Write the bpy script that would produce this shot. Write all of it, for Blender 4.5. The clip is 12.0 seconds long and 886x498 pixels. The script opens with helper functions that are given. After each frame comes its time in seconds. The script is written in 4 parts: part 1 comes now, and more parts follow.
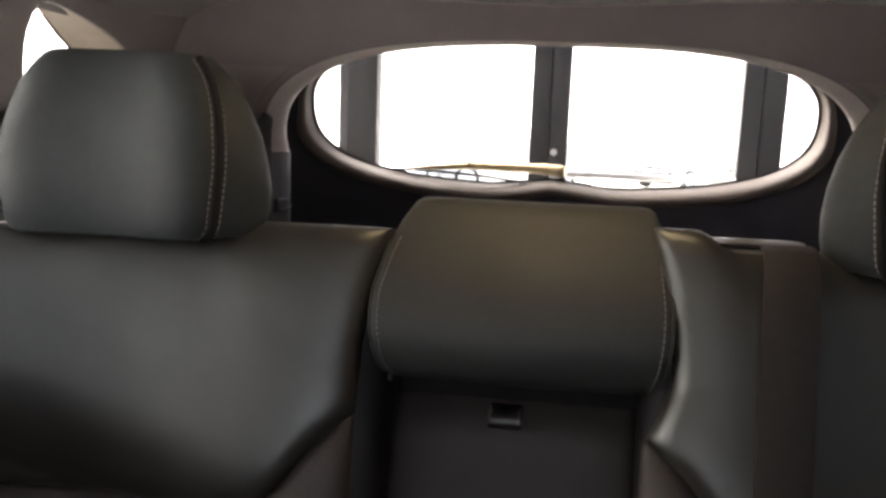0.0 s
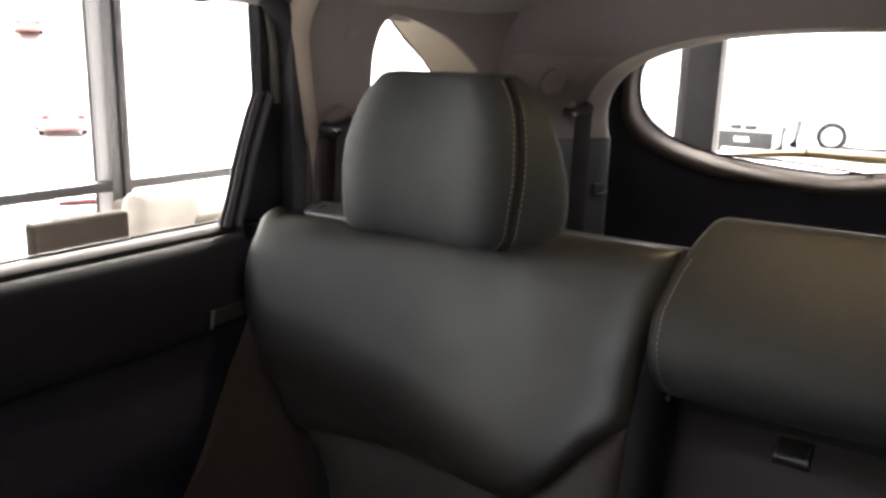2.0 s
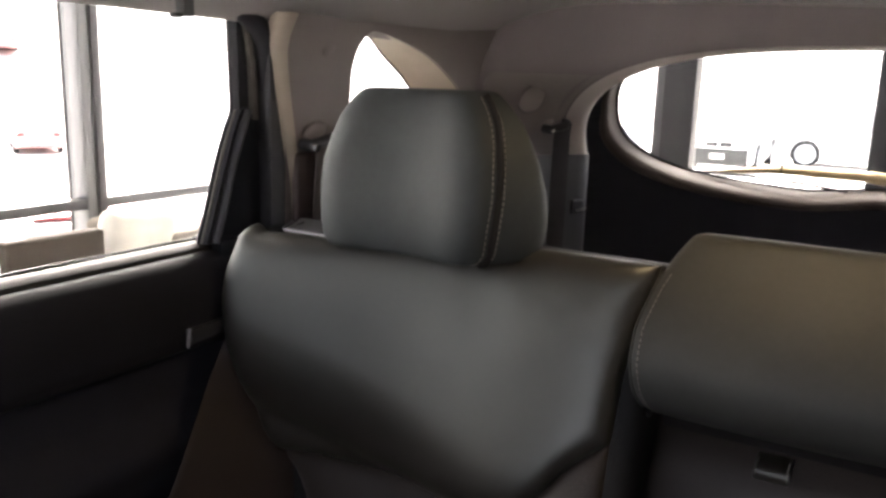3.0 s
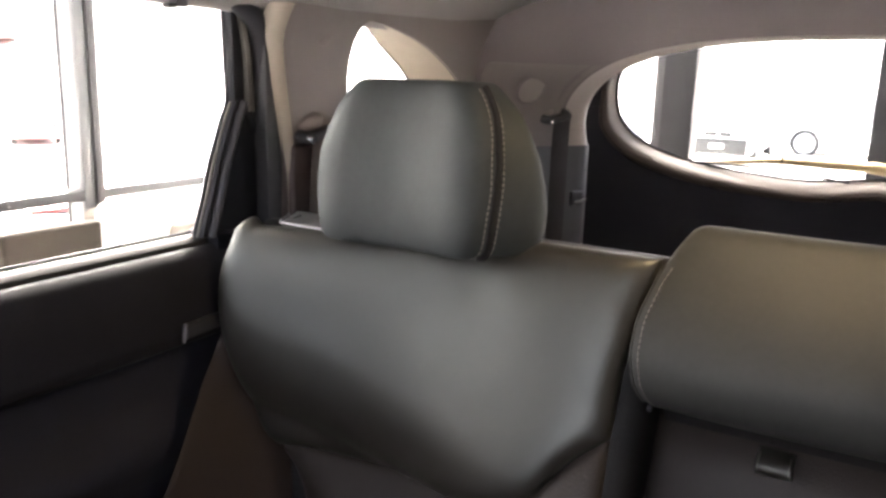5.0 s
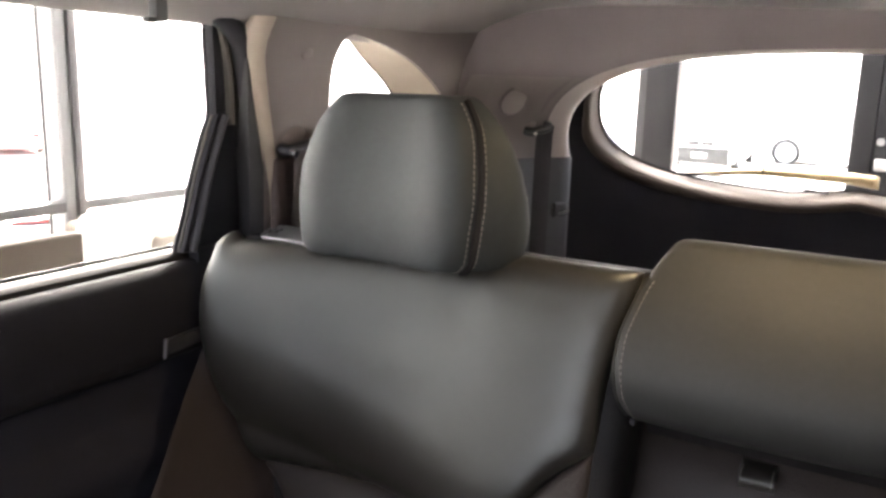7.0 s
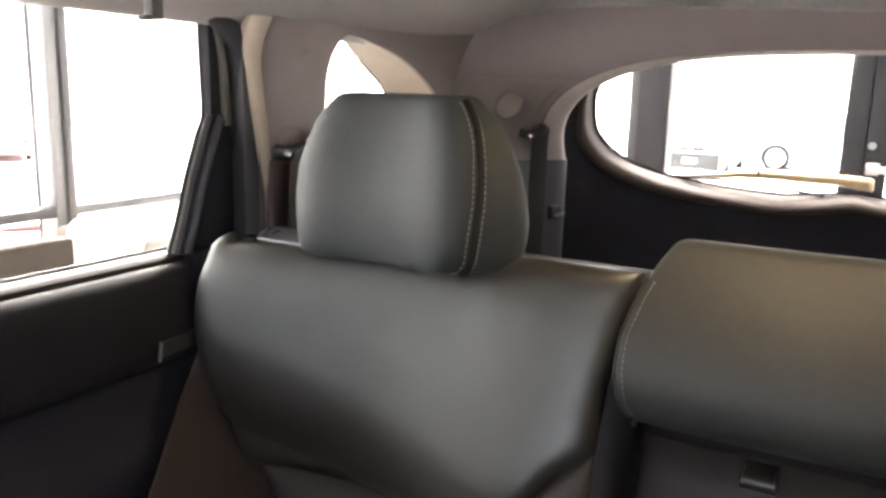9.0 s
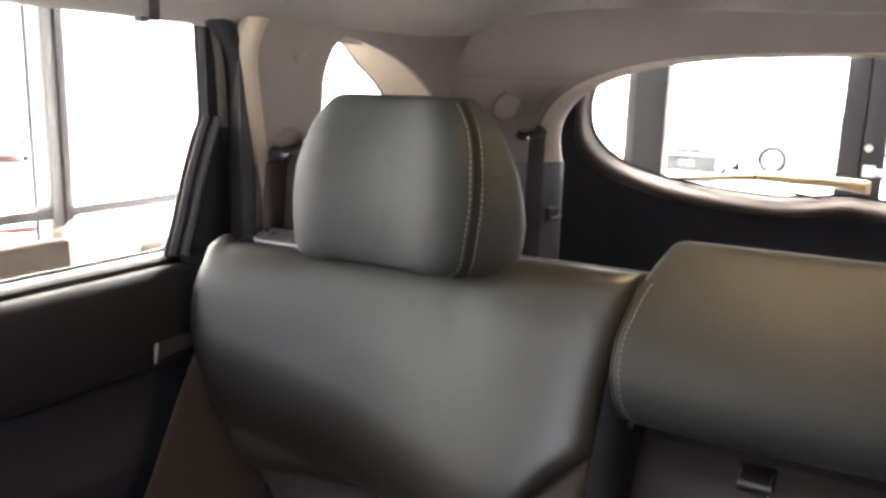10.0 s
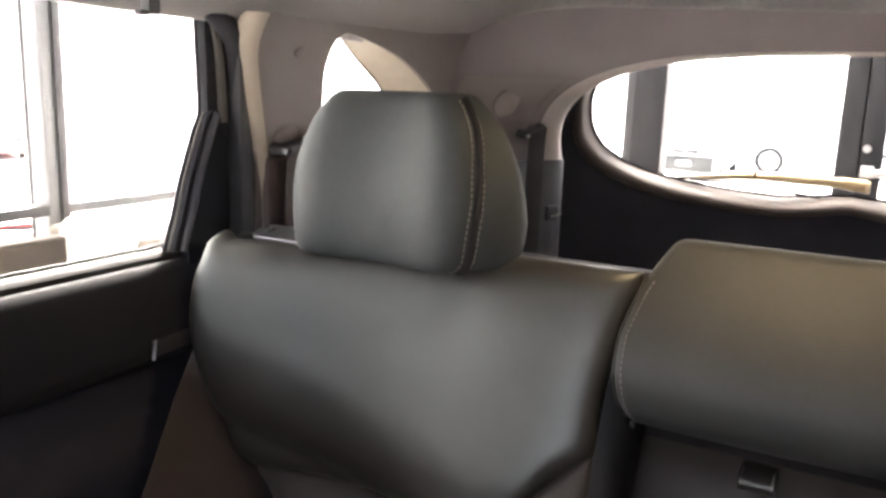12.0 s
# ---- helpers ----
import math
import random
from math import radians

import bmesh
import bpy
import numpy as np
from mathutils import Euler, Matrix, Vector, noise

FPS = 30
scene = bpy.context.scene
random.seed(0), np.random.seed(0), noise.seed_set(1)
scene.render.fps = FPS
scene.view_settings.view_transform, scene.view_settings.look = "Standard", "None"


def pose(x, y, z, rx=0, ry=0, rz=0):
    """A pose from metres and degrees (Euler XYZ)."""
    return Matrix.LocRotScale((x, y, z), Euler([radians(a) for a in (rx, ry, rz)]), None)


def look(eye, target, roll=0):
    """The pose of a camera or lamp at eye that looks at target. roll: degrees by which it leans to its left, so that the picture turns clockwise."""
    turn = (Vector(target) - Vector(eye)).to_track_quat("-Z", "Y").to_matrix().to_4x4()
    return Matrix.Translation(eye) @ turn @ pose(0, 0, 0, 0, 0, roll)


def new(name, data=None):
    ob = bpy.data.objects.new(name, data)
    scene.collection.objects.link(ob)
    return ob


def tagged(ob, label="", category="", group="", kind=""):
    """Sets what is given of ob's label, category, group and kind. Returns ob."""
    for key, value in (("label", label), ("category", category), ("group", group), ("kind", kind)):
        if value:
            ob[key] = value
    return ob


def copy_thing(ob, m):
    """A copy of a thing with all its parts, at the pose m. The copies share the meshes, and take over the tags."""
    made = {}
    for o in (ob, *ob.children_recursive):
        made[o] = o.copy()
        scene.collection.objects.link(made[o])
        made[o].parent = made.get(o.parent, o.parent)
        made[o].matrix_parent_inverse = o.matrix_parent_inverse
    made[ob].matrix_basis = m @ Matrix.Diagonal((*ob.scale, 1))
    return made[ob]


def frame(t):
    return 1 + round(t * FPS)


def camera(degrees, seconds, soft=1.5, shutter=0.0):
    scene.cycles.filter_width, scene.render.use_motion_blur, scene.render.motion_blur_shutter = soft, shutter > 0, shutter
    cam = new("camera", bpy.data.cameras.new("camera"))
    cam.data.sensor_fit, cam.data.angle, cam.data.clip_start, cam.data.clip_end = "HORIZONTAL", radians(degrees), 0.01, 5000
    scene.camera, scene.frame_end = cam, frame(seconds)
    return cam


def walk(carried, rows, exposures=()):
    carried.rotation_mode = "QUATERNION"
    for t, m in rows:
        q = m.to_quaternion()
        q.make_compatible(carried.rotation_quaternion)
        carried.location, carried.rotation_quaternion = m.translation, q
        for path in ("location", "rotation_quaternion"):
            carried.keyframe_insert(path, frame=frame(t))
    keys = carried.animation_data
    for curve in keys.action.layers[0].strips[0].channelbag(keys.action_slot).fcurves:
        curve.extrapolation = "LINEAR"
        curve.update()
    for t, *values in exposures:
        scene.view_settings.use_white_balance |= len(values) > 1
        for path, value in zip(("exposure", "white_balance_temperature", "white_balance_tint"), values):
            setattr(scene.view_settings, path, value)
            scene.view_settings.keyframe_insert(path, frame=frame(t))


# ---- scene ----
cam = camera(58.0, 12.0, soft=3.0, shutter=0.5)
PATH = [
    (0, (0.019, -0.018, 1.324), (-0.259, 1.938, 1.011), 2.1),
    (0.1, (0.018, -0.021, 1.33), (-0.27, 1.931, 1.001), 2.2),
    (0.3, (0.021, -0.023, 1.342), (-0.456, 1.891, 1.011), 3.6),
    (0.5, (0.028, -0.027, 1.356), (-0.59, 1.851, 1.054), 3.5),
    (1, (0.044, -0.027, 1.372), (-0.767, 1.77, 1.034), 3.9),
    (1.5, (0.075, -0.023, 1.401), (-0.937, 1.657, 1.012), 1.8),
    (2, (0.074, -0.021, 1.403), (-0.964, 1.625, 0.945), 1.6),
    (2.5, (0.072, -0.019, 1.401), (-0.927, 1.665, 0.989), 1.8),
    (4.5, (0.071, -0.016, 1.403), (-0.938, 1.655, 0.968), 1.2),
    (5, (0.066, -0.007, 1.403), (-0.929, 1.671, 0.964), 1.6),
    (5.5, (0.066, -0.009, 1.402), (-0.916, 1.678, 0.968), 1.7),
    (6, (0.063, -0.004, 1.402), (-0.904, 1.692, 0.968), 1.9),
    (6.5, (0.063, -0.005, 1.403), (-0.895, 1.7, 0.984), 1.7),
    (7, (0.067, -0.003, 1.408), (-0.899, 1.698, 0.993), 1.6),
    (9, (0.056, -0.001, 1.4), (-0.893, 1.713, 1.0), 1.6),
    (9.5, (0.055, -0.001, 1.4), (-0.893, 1.713, 0.998), 1.7),
    (10, (0.056, 0.0, 1.4), (-0.888, 1.719, 1.004), 1.7),
    (10.5, (0.055, 0.0, 1.4), (-0.885, 1.721, 1.008), 1.8),
    (11, (0.057, -0.001, 1.399), (-0.885, 1.722, 1.016), 1.8),
    (11.5, (0.053, 0.002, 1.398), (-0.888, 1.723, 1.009), 1.9),
    (12, (0.049, 0.002, 1.396), (-0.887, 1.724, 0.999), 2.0),
]
PATH_EXPOSURE = [(t, e, 6830, 18) for t, e in ((0.0, 4.05), (1.0, 3.98), (2.5, 4.02), (4.5, 5.06), (5.5, 4.97), (6.0, 5.0), (7.0, 5.03), (9.0, 5.05), (12.0, 5.05))]
walk(cam, [(t, look(eye, target, roll)) for t, eye, target, roll in PATH], PATH_EXPOSURE)

# ---- daylight ----
world = bpy.data.worlds.new("daylight")
scene.world = world
world.use_nodes = True
wn = world.node_tree
sky = wn.nodes.new("ShaderNodeTexSky")
sky.sky_type, sky.sun_disc = "NISHITA", False
sky.sun_elevation, sky.sun_rotation = radians(38), radians(-60)
sky.air_density, sky.dust_density, sky.ozone_density = 0.5, 9.0, 0.4
wn.nodes["Background"].inputs["Strength"].default_value = 0.15
veil = wn.nodes.new("ShaderNodeHueSaturation")
veil.inputs["Saturation"].default_value = 0.5
wn.links.new(sky.outputs["Color"], veil.inputs["Color"])
wn.links.new(veil.outputs["Color"], wn.nodes["Background"].inputs["Color"])

sun = new("sun", bpy.data.lights.new("sun", "SUN"))
sun.data.energy, sun.data.angle, sun.data.color = 0.8, radians(12), (1.0, 0.96, 0.9)
sun.matrix_world = look((-30, 50, 45), (0, 0, 0))

# ---- materials ----
def material(name, color, rough=0.6, metal=0.0, var=0.12, scale=6.0, bump=0.0, bump_scale=300.0, spec=0.5, second=None, sheen=0.0, wave=0.0, tint=(1.0, 1.0, 1.0), coat=0.0):
    """A surface with colour variation at two scales and fine relief."""
    m = bpy.data.materials.new(name)
    m.use_nodes = True
    t = m.node_tree
    b = t.nodes["Principled BSDF"]
    co = t.nodes.new("ShaderNodeTexCoord")
    big, fine = t.nodes.new("ShaderNodeTexNoise"), t.nodes.new("ShaderNodeTexNoise")
    big.inputs["Scale"].default_value, big.inputs["Detail"].default_value = scale, 4.0
    fine.inputs["Scale"].default_value, fine.inputs["Detail"].default_value = scale * 18, 3.0
    add = t.nodes.new("ShaderNodeMath")
    add.operation = "MULTIPLY_ADD"
    add.inputs[1].default_value = 0.35
    ramp = t.nodes.new("ShaderNodeMix")
    ramp.data_type = "RGBA"
    lo = [c * (1 - var) for c in color]
    hi = [min(1.0, c * (1 + var)) for c in (second or color)]
    ramp.inputs["A"].default_value, ramp.inputs["B"].default_value = (*lo, 1), (*hi, 1)
    for n in (big, fine):
        t.links.new(co.outputs["Object"], n.inputs["Vector"])
    t.links.new(fine.outputs["Fac"], add.inputs[0])
    t.links.new(big.outputs["Fac"], add.inputs[2])
    shift = t.nodes.new("ShaderNodeMapRange")
    shift.inputs["From Min"].default_value, shift.inputs["From Max"].default_value = 0.4, 0.95
    t.links.new(add.outputs[0], shift.inputs["Value"])
    t.links.new(shift.outputs[0], ramp.inputs["Factor"])
    t.links.new(ramp.outputs["Result"], b.inputs["Base Color"])
    rr = t.nodes.new("ShaderNodeMapRange")
    rr.inputs["To Min"].default_value, rr.inputs["To Max"].default_value = max(0.02, rough - 0.06), min(1.0, rough + 0.06)
    t.links.new(big.outputs["Fac"], rr.inputs["Value"])
    t.links.new(rr.outputs[0], b.inputs["Roughness"])
    b.inputs["Metallic"].default_value = metal
    b.inputs["Specular IOR Level"].default_value = spec
    b.inputs["Specular Tint"].default_value = (*tint, 1)
    b.inputs["Sheen Weight"].default_value = sheen
    b.inputs["Coat Weight"].default_value, b.inputs["Coat Roughness"].default_value = coat, rough
    if bump:
        grain = t.nodes.new("ShaderNodeTexVoronoi")
        grain.inputs["Scale"].default_value = bump_scale
        bp = t.nodes.new("ShaderNodeBump")
        bp.inputs["Strength"].default_value, bp.inputs["Distance"].default_value = bump, 0.0006
        t.links.new(co.outputs["Object"], grain.inputs["Vector"])
        t.links.new(grain.outputs["Distance"], bp.inputs["Height"])
        t.links.new(bp.outputs["Normal"], b.inputs["Normal"])
        if wave:
            soft = t.nodes.new("ShaderNodeTexNoise")
            soft.inputs["Scale"].default_value, soft.inputs["Detail"].default_value = 11.0, 2.0
            swell = t.nodes.new("ShaderNodeBump")
            swell.inputs["Strength"].default_value, swell.inputs["Distance"].default_value = wave, 0.012
            t.links.new(co.outputs["Object"], soft.inputs["Vector"])
            t.links.new(soft.outputs["Fac"], swell.inputs["Height"])
            t.links.new(swell.outputs["Normal"], bp.inputs["Normal"])
    return m


def glass_material(name, tint, gloss=0.06):
    """A thin pane: clear tint with a mirror-like sheen at grazing angles."""
    m = bpy.data.materials.new(name)
    m.use_nodes = True
    t = m.node_tree
    t.nodes.remove(t.nodes["Principled BSDF"])
    clear, shine, mix, fres = (t.nodes.new(k) for k in ("ShaderNodeBsdfTransparent", "ShaderNodeBsdfGlossy", "ShaderNodeMixShader", "ShaderNodeFresnel"))
    clear.inputs["Color"].default_value = (*tint, 1)
    shine.inputs["Roughness"].default_value = 0.02
    fres.inputs["IOR"].default_value = 1.0 + gloss * 6
    t.links.new(fres.outputs[0], mix.inputs[0])
    t.links.new(clear.outputs[0], mix.inputs[1])
    t.links.new(shine.outputs[0], mix.inputs[2])
    t.links.new(mix.outputs[0], t.nodes["Material Output"].inputs["Surface"])
    return m


def lamp_material(name, color, strength):
    m = bpy.data.materials.new(name)
    m.use_nodes = True
    b = m.node_tree.nodes["Principled BSDF"]
    b.inputs["Base Color"].default_value = (0.8, 0.8, 0.8, 1)
    b.inputs["Emission Color"].default_value, b.inputs["Emission Strength"].default_value = (*color, 1), strength
    return m


# The tint puts the greenish cast of the window light into the sheen.
LEATHER = material("black seat leather", (0.026, 0.0228, 0.0185), 0.43, var=0.2, scale=6, bump=0.14, bump_scale=900, spec=1.0, wave=0.3, tint=(0.97, 1.0, 0.92), coat=0.3)
# Same black leather; tone and gloss altered to imitate the light on each part.
LEATHER_REST_LIT = material("black leather toned to headrest light", (0.0335, 0.0375, 0.0378), 0.60, var=0.2, scale=7, bump=0.14, bump_scale=900, spec=0.36, wave=0.3, tint=(0.95, 1.0, 0.96))
LEATHER_HEAD_LIT = material("black leather toned to pad light", (0.045, 0.0455, 0.0405), 0.58, var=0.2, scale=7, bump=0.14, bump_scale=900, spec=0.42)
PILLAR_BROWN = material("dark brown pillar plastic", (0.060, 0.043, 0.040), 0.6, var=0.12, scale=10, bump=0.3, bump_scale=700)
STRIP_GREY = material("dark grey belt strip", (0.026, 0.0235, 0.022), 0.7, var=0.1, scale=14, spec=0.2)
LEATHER_SIDE = material("dark brown vinyl", (0.032, 0.0210, 0.0165), 0.5, var=0.15, scale=8, bump=0.3, bump_scale=800)
# Brown-black tone puts the shade on the lower panels into their leather.
LEATHER_LOW_SHADED = material("black leather in shaded brown-black", (0.047, 0.038, 0.032), 0.5, var=0.12, scale=9, bump=0.5, bump_scale=500, spec=0.35)
FRONT_LEATHER = material("matt black leather", (0.012, 0.011, 0.010), 0.6, var=0.15, scale=9, bump=0.3, bump_scale=700, spec=0.3)
THREAD = material("grey thread", (0.26, 0.245, 0.22), 0.8, scale=60)
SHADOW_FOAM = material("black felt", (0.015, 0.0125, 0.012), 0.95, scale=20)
PLASTIC_BLACK = material("black grained plastic", (0.016, 0.016, 0.018), 0.5, var=0.15, scale=14, bump=0.4, bump_scale=700)
PLASTIC_DOOR = material("soft black door skin", (0.020, 0.0188, 0.0225), 0.7, var=0.15, scale=10, bump=0.35, bump_scale=650, spec=0.2)
RUBBER = material("black rubber", (0.018, 0.018, 0.022), 0.65, scale=25, spec=0.3)
SEAL_GREY = material("grey flocked seal", (0.075, 0.07, 0.062), 0.85, scale=40, bump=0.3, bump_scale=900)
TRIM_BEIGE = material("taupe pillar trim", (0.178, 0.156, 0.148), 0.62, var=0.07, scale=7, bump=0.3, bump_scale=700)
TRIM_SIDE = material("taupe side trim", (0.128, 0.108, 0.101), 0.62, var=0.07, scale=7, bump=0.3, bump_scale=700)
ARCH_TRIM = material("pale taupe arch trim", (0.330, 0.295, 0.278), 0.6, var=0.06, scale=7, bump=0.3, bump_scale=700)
# Middle step of the taupe; the light fading upwards is put into it.
PILLAR_HALF_SHADE = material("taupe pillar panel in half-shade tone", (0.130, 0.114, 0.109), 0.65, var=0.07, scale=7, bump=0.3, bump_scale=700)
TRIM_SEAL = material("beige fabric seal", (0.31, 0.268, 0.218), 0.8, var=0.08, scale=20, bump=0.3, bump_scale=900)
HEADLINER = material("taupe knit headliner", (0.150, 0.132, 0.127), 0.95, var=0.07, scale=12, bump=0.5, bump_scale=1100, sheen=0.2)
# Headliner taupe darkened: the shade on the header is in this colour.
HATCH_TRIM_SHADED = material("taupe hatch trim in shaded tone", (0.113, 0.098, 0.098), 0.75, var=0.08, scale=8, bump=0.3, bump_scale=700)
PILLAR_GREY = material("dark grey pillar lining", (0.032, 0.032, 0.037), 0.5, var=0.12, scale=12, bump=0.3, bump_scale=600)
LINING = material("black tailgate lining", (0.0165, 0.0158, 0.0205), 0.8, var=0.12, scale=12, bump=0.4, bump_scale=600, spec=0.12)
RIM_TRIM = material("grey hatch rim", (0.046, 0.036, 0.031), 0.68, var=0.06, scale=9, bump=0.2, bump_scale=700, spec=0.3)
CHROME = material("satin chrome", (0.62, 0.62, 0.62), 0.22, 1.0, var=0.05, scale=30)
SATIN_GREY = material("satin grey plastic", (0.20, 0.20, 0.195), 0.3, 0.3, var=0.06, scale=30)
WEBBING = material("charcoal webbing", (0.040, 0.030, 0.028), 0.75, var=0.15, scale=90, bump=0.6, bump_scale=1400)
WEBBING_MID = material("dark grey webbing", (0.024, 0.022, 0.025), 0.75, var=0.12, scale=90, bump=0.6, bump_scale=1400)
WEBBING_PALE = material("grey webbing", (0.040, 0.033, 0.028), 0.6, var=0.12, scale=90, bump=0.5, bump_scale=1400, spec=0.3)
CARPET = material("black carpet", (0.014, 0.013, 0.013), 0.98, var=0.3, scale=90, bump=0.9, bump_scale=500)
# Tan base colour holds the sunlight falling on the wiper.
WIPER_SUNLIT = material("sunlit tan plastic", (0.48, 0.38, 0.22), 0.4, var=0.1, scale=20)
CAR_GLASS = glass_material("tinted car glass", (0.66, 0.68, 0.67), 0.05)
FACADE_GLASS = glass_material("shop glass", (0.96, 0.98, 0.97), 0.05)
ALU_DARK = material("dark bronze aluminium", (0.010, 0.0095, 0.011), 0.5, 0.0, spec=0.3, var=0.1, scale=5)
ALU_GREY = material("grey aluminium", (0.30, 0.31, 0.31), 0.4, 0.4, var=0.08, scale=5)
STEEL = material("brushed steel", (0.65, 0.64, 0.62), 0.3, 1.0, var=0.06, scale=30)
# Taupe that also holds the shade on the side towards the car.
SOFA_BROWN_SHADE = material("taupe sofa fabric darkened for shade", (0.034, 0.028, 0.023), 0.9, var=0.1, scale=14, bump=0.6, bump_scale=500, spec=0.1)
SAIL_BLACK = material("black fine plastic", (0.017, 0.017, 0.020), 0.7, var=0.15, scale=14, bump=0.3, bump_scale=700, spec=0.15)
DOOR_LOW = material("black hard door plastic", (0.024, 0.0235, 0.031), 0.65, var=0.15, scale=12, bump=0.4, bump_scale=600, spec=0.3)
EDGE_GREY = material("charcoal moulded plastic", (0.034, 0.034, 0.038), 0.5, var=0.1, scale=14)
COVER_GREY = material("satin charcoal cover", (0.008, 0.008, 0.010), 0.4, var=0.1, scale=20)
PLATE_GREY = material("satin grey plate", (0.075, 0.074, 0.072), 0.28, var=0.1, scale=20)
HANDLE_BLACK = material("satin black handle plastic", (0.034, 0.033, 0.035), 0.36, var=0.1, scale=14)
HANDLE_TIP = material("pale satin metal paint", (0.30, 0.29, 0.29), 0.35, 0.2, var=0.05, scale=30)
BUMPER_GREY = material("grey bumper plastic", (0.015, 0.0155, 0.018), 0.6, var=0.1, scale=8)
ALU_MID = material("weathered grey aluminium", (0.11, 0.115, 0.12), 0.5, 0.2, var=0.08, scale=5)
ALU_STRIP = material("grey bronze strip", (0.030, 0.029, 0.031), 0.5, var=0.1, scale=5)
# Cream lightened to carry the daylight that falls on the pillow.
SOFA_DAYLIT = material("pillow fabric paled for daylight", (0.46, 0.44, 0.40), 0.9, var=0.1, scale=14, bump=0.6, bump_scale=500, spec=0.1)
SOFA_FABRIC = material("beige sofa fabric", (0.18, 0.162, 0.140), 0.9, var=0.1, scale=14, bump=0.6, bump_scale=500, spec=0.1)
TILE = material("grey floor tile", (0.16, 0.155, 0.148), 0.25, var=0.08, scale=2.5)
PLASTER = material("grey plaster", (0.32, 0.315, 0.305), 0.85, var=0.04, scale=3, bump=0.3, bump_scale=120)
DARK_WALL = material("dark grey wall", (0.06, 0.06, 0.062), 0.8, var=0.06, scale=3, bump=0.3, bump_scale=120)
CONCRETE = material("pale concrete lot", (0.58, 0.57, 0.55), 0.9, var=0.12, scale=0.35, bump=0.5, bump_scale=20)
TYRE = material("tyre rubber", (0.03, 0.03, 0.03), 0.85, scale=20)
CAR_PAINTS = [material("car paint " + n, c, 0.2, 0.2, var=0.04, scale=2) for n, c in
              (("black", (0.015, 0.015, 0.018)), ("silver", (0.36, 0.355, 0.35)), ("red", (0.22, 0.006, 0.008)), ("white", (0.8, 0.8, 0.78)), ("grey", (0.18, 0.19, 0.2)))]
# Red paint lightened; the glare over the far car is in the colour.
GLARE_RED = material("red car paint paled for glare", (0.62, 0.30, 0.29), 0.4, var=0.05, scale=2)
# Pale base colour stands in for bright sky reflected in the windows.
CAR_SKYGLASS = material("car window paled for sky reflection", (0.40, 0.40, 0.41), 0.08, scale=3)
CAR_SMOKEGLASS = material("smoked car window", (0.07, 0.073, 0.08), 0.15, scale=3)
LAMP_RED = material("red tail lamp", (0.5, 0.02, 0.02), 0.2, scale=20)
LAMP_CLEAR = material("clear headlamp", (0.6, 0.62, 0.64), 0.1, 0.3, scale=20)
PLATE = material("white number plate", (0.75, 0.75, 0.72), 0.5, scale=30)

LAMP_WARM = lamp_material("ceiling diffuser", (1.0, 0.90, 0.76), 0.7)
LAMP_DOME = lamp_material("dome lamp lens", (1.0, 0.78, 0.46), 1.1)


# ---- mesh helpers ----
def part(name, bm, mat, parent=None, label="", flat=False):
    """Links a bmesh as one mesh object, under a parent where one is given."""
    bmesh.ops.recalc_face_normals(bm, faces=bm.faces)
    me = bpy.data.meshes.new(name)
    bm.to_mesh(me)
    bm.free()
    if not flat:
        me.shade_smooth()
        me.set_sharp_from_angle(angle=radians(42))
    me.materials.append(mat)
    ob = new(name, me)
    if parent:
        ob.parent = parent
    if label:
        ob["label"] = label
    return ob


def thing(name, label, category, group="", kind=""):
    return tagged(new(name), label, category, group, kind)


def mirror_point(p):
    return Vector((-p[0], p[1], p[2]))


def spline(points, n, closed=False):
    """n points along a Catmull-Rom curve, evenly spaced by length."""
    pts = [Vector(p) for p in points]
    k, dense = len(pts), []
    for i in range(k if closed else k - 1):
        if closed:
            a, b, c, d = pts[i - 1], pts[i], pts[(i + 1) % k], pts[(i + 2) % k]
        else:
            a, b, c, d = pts[max(i - 1, 0)], pts[i], pts[i + 1], pts[min(i + 2, k - 1)]
        for s in range(16):
            u = s / 16
            dense.append(0.5 * (2 * b + (c - a) * u + (2 * a - 5 * b + 4 * c - d) * u * u + (3 * b - a - 3 * c + d) * u ** 3))
    dense.append(pts[0].copy() if closed else pts[-1].copy())
    return even(dense, n, closed)


def even(dense, n, closed=False):
    """n points at equal steps along a polyline."""
    dense = [Vector(p) for p in dense]
    run = [0.0]
    for a, b in zip(dense, dense[1:]):
        run.append(run[-1] + (b - a).length)
    out, j = [], 0
    for i in range(n):
        want = run[-1] * i / (n if closed else n - 1)
        while j < len(run) - 2 and run[j + 1] < want:
            j += 1
        span = max(run[j + 1] - run[j], 1e-9)
        out.append(dense[j].lerp(dense[j + 1], min(1.0, (want - run[j]) / span)))
    return out


def loft(bm, rings, closed=True, cap_start=False, cap_end=False):
    """Skins rows of equally many points."""
    rows = [[bm.verts.new(p) for p in ring] for ring in rings]
    m = len(rows[0])
    for r0, r1 in zip(rows, rows[1:]):
        for i in range(m if closed else m - 1):
            j = (i + 1) % m
            bm.faces.new((r0[i], r0[j], r1[j], r1[i]))
    if cap_start:
        bm.faces.new(rows[0])
    if cap_end:
        bm.faces.new(rows[-1])
    return rows


def skin(rings, closed=True, cap_start=False, cap_end=False):
    bm = bmesh.new()
    loft(bm, rings, closed, cap_start, cap_end)
    return bm


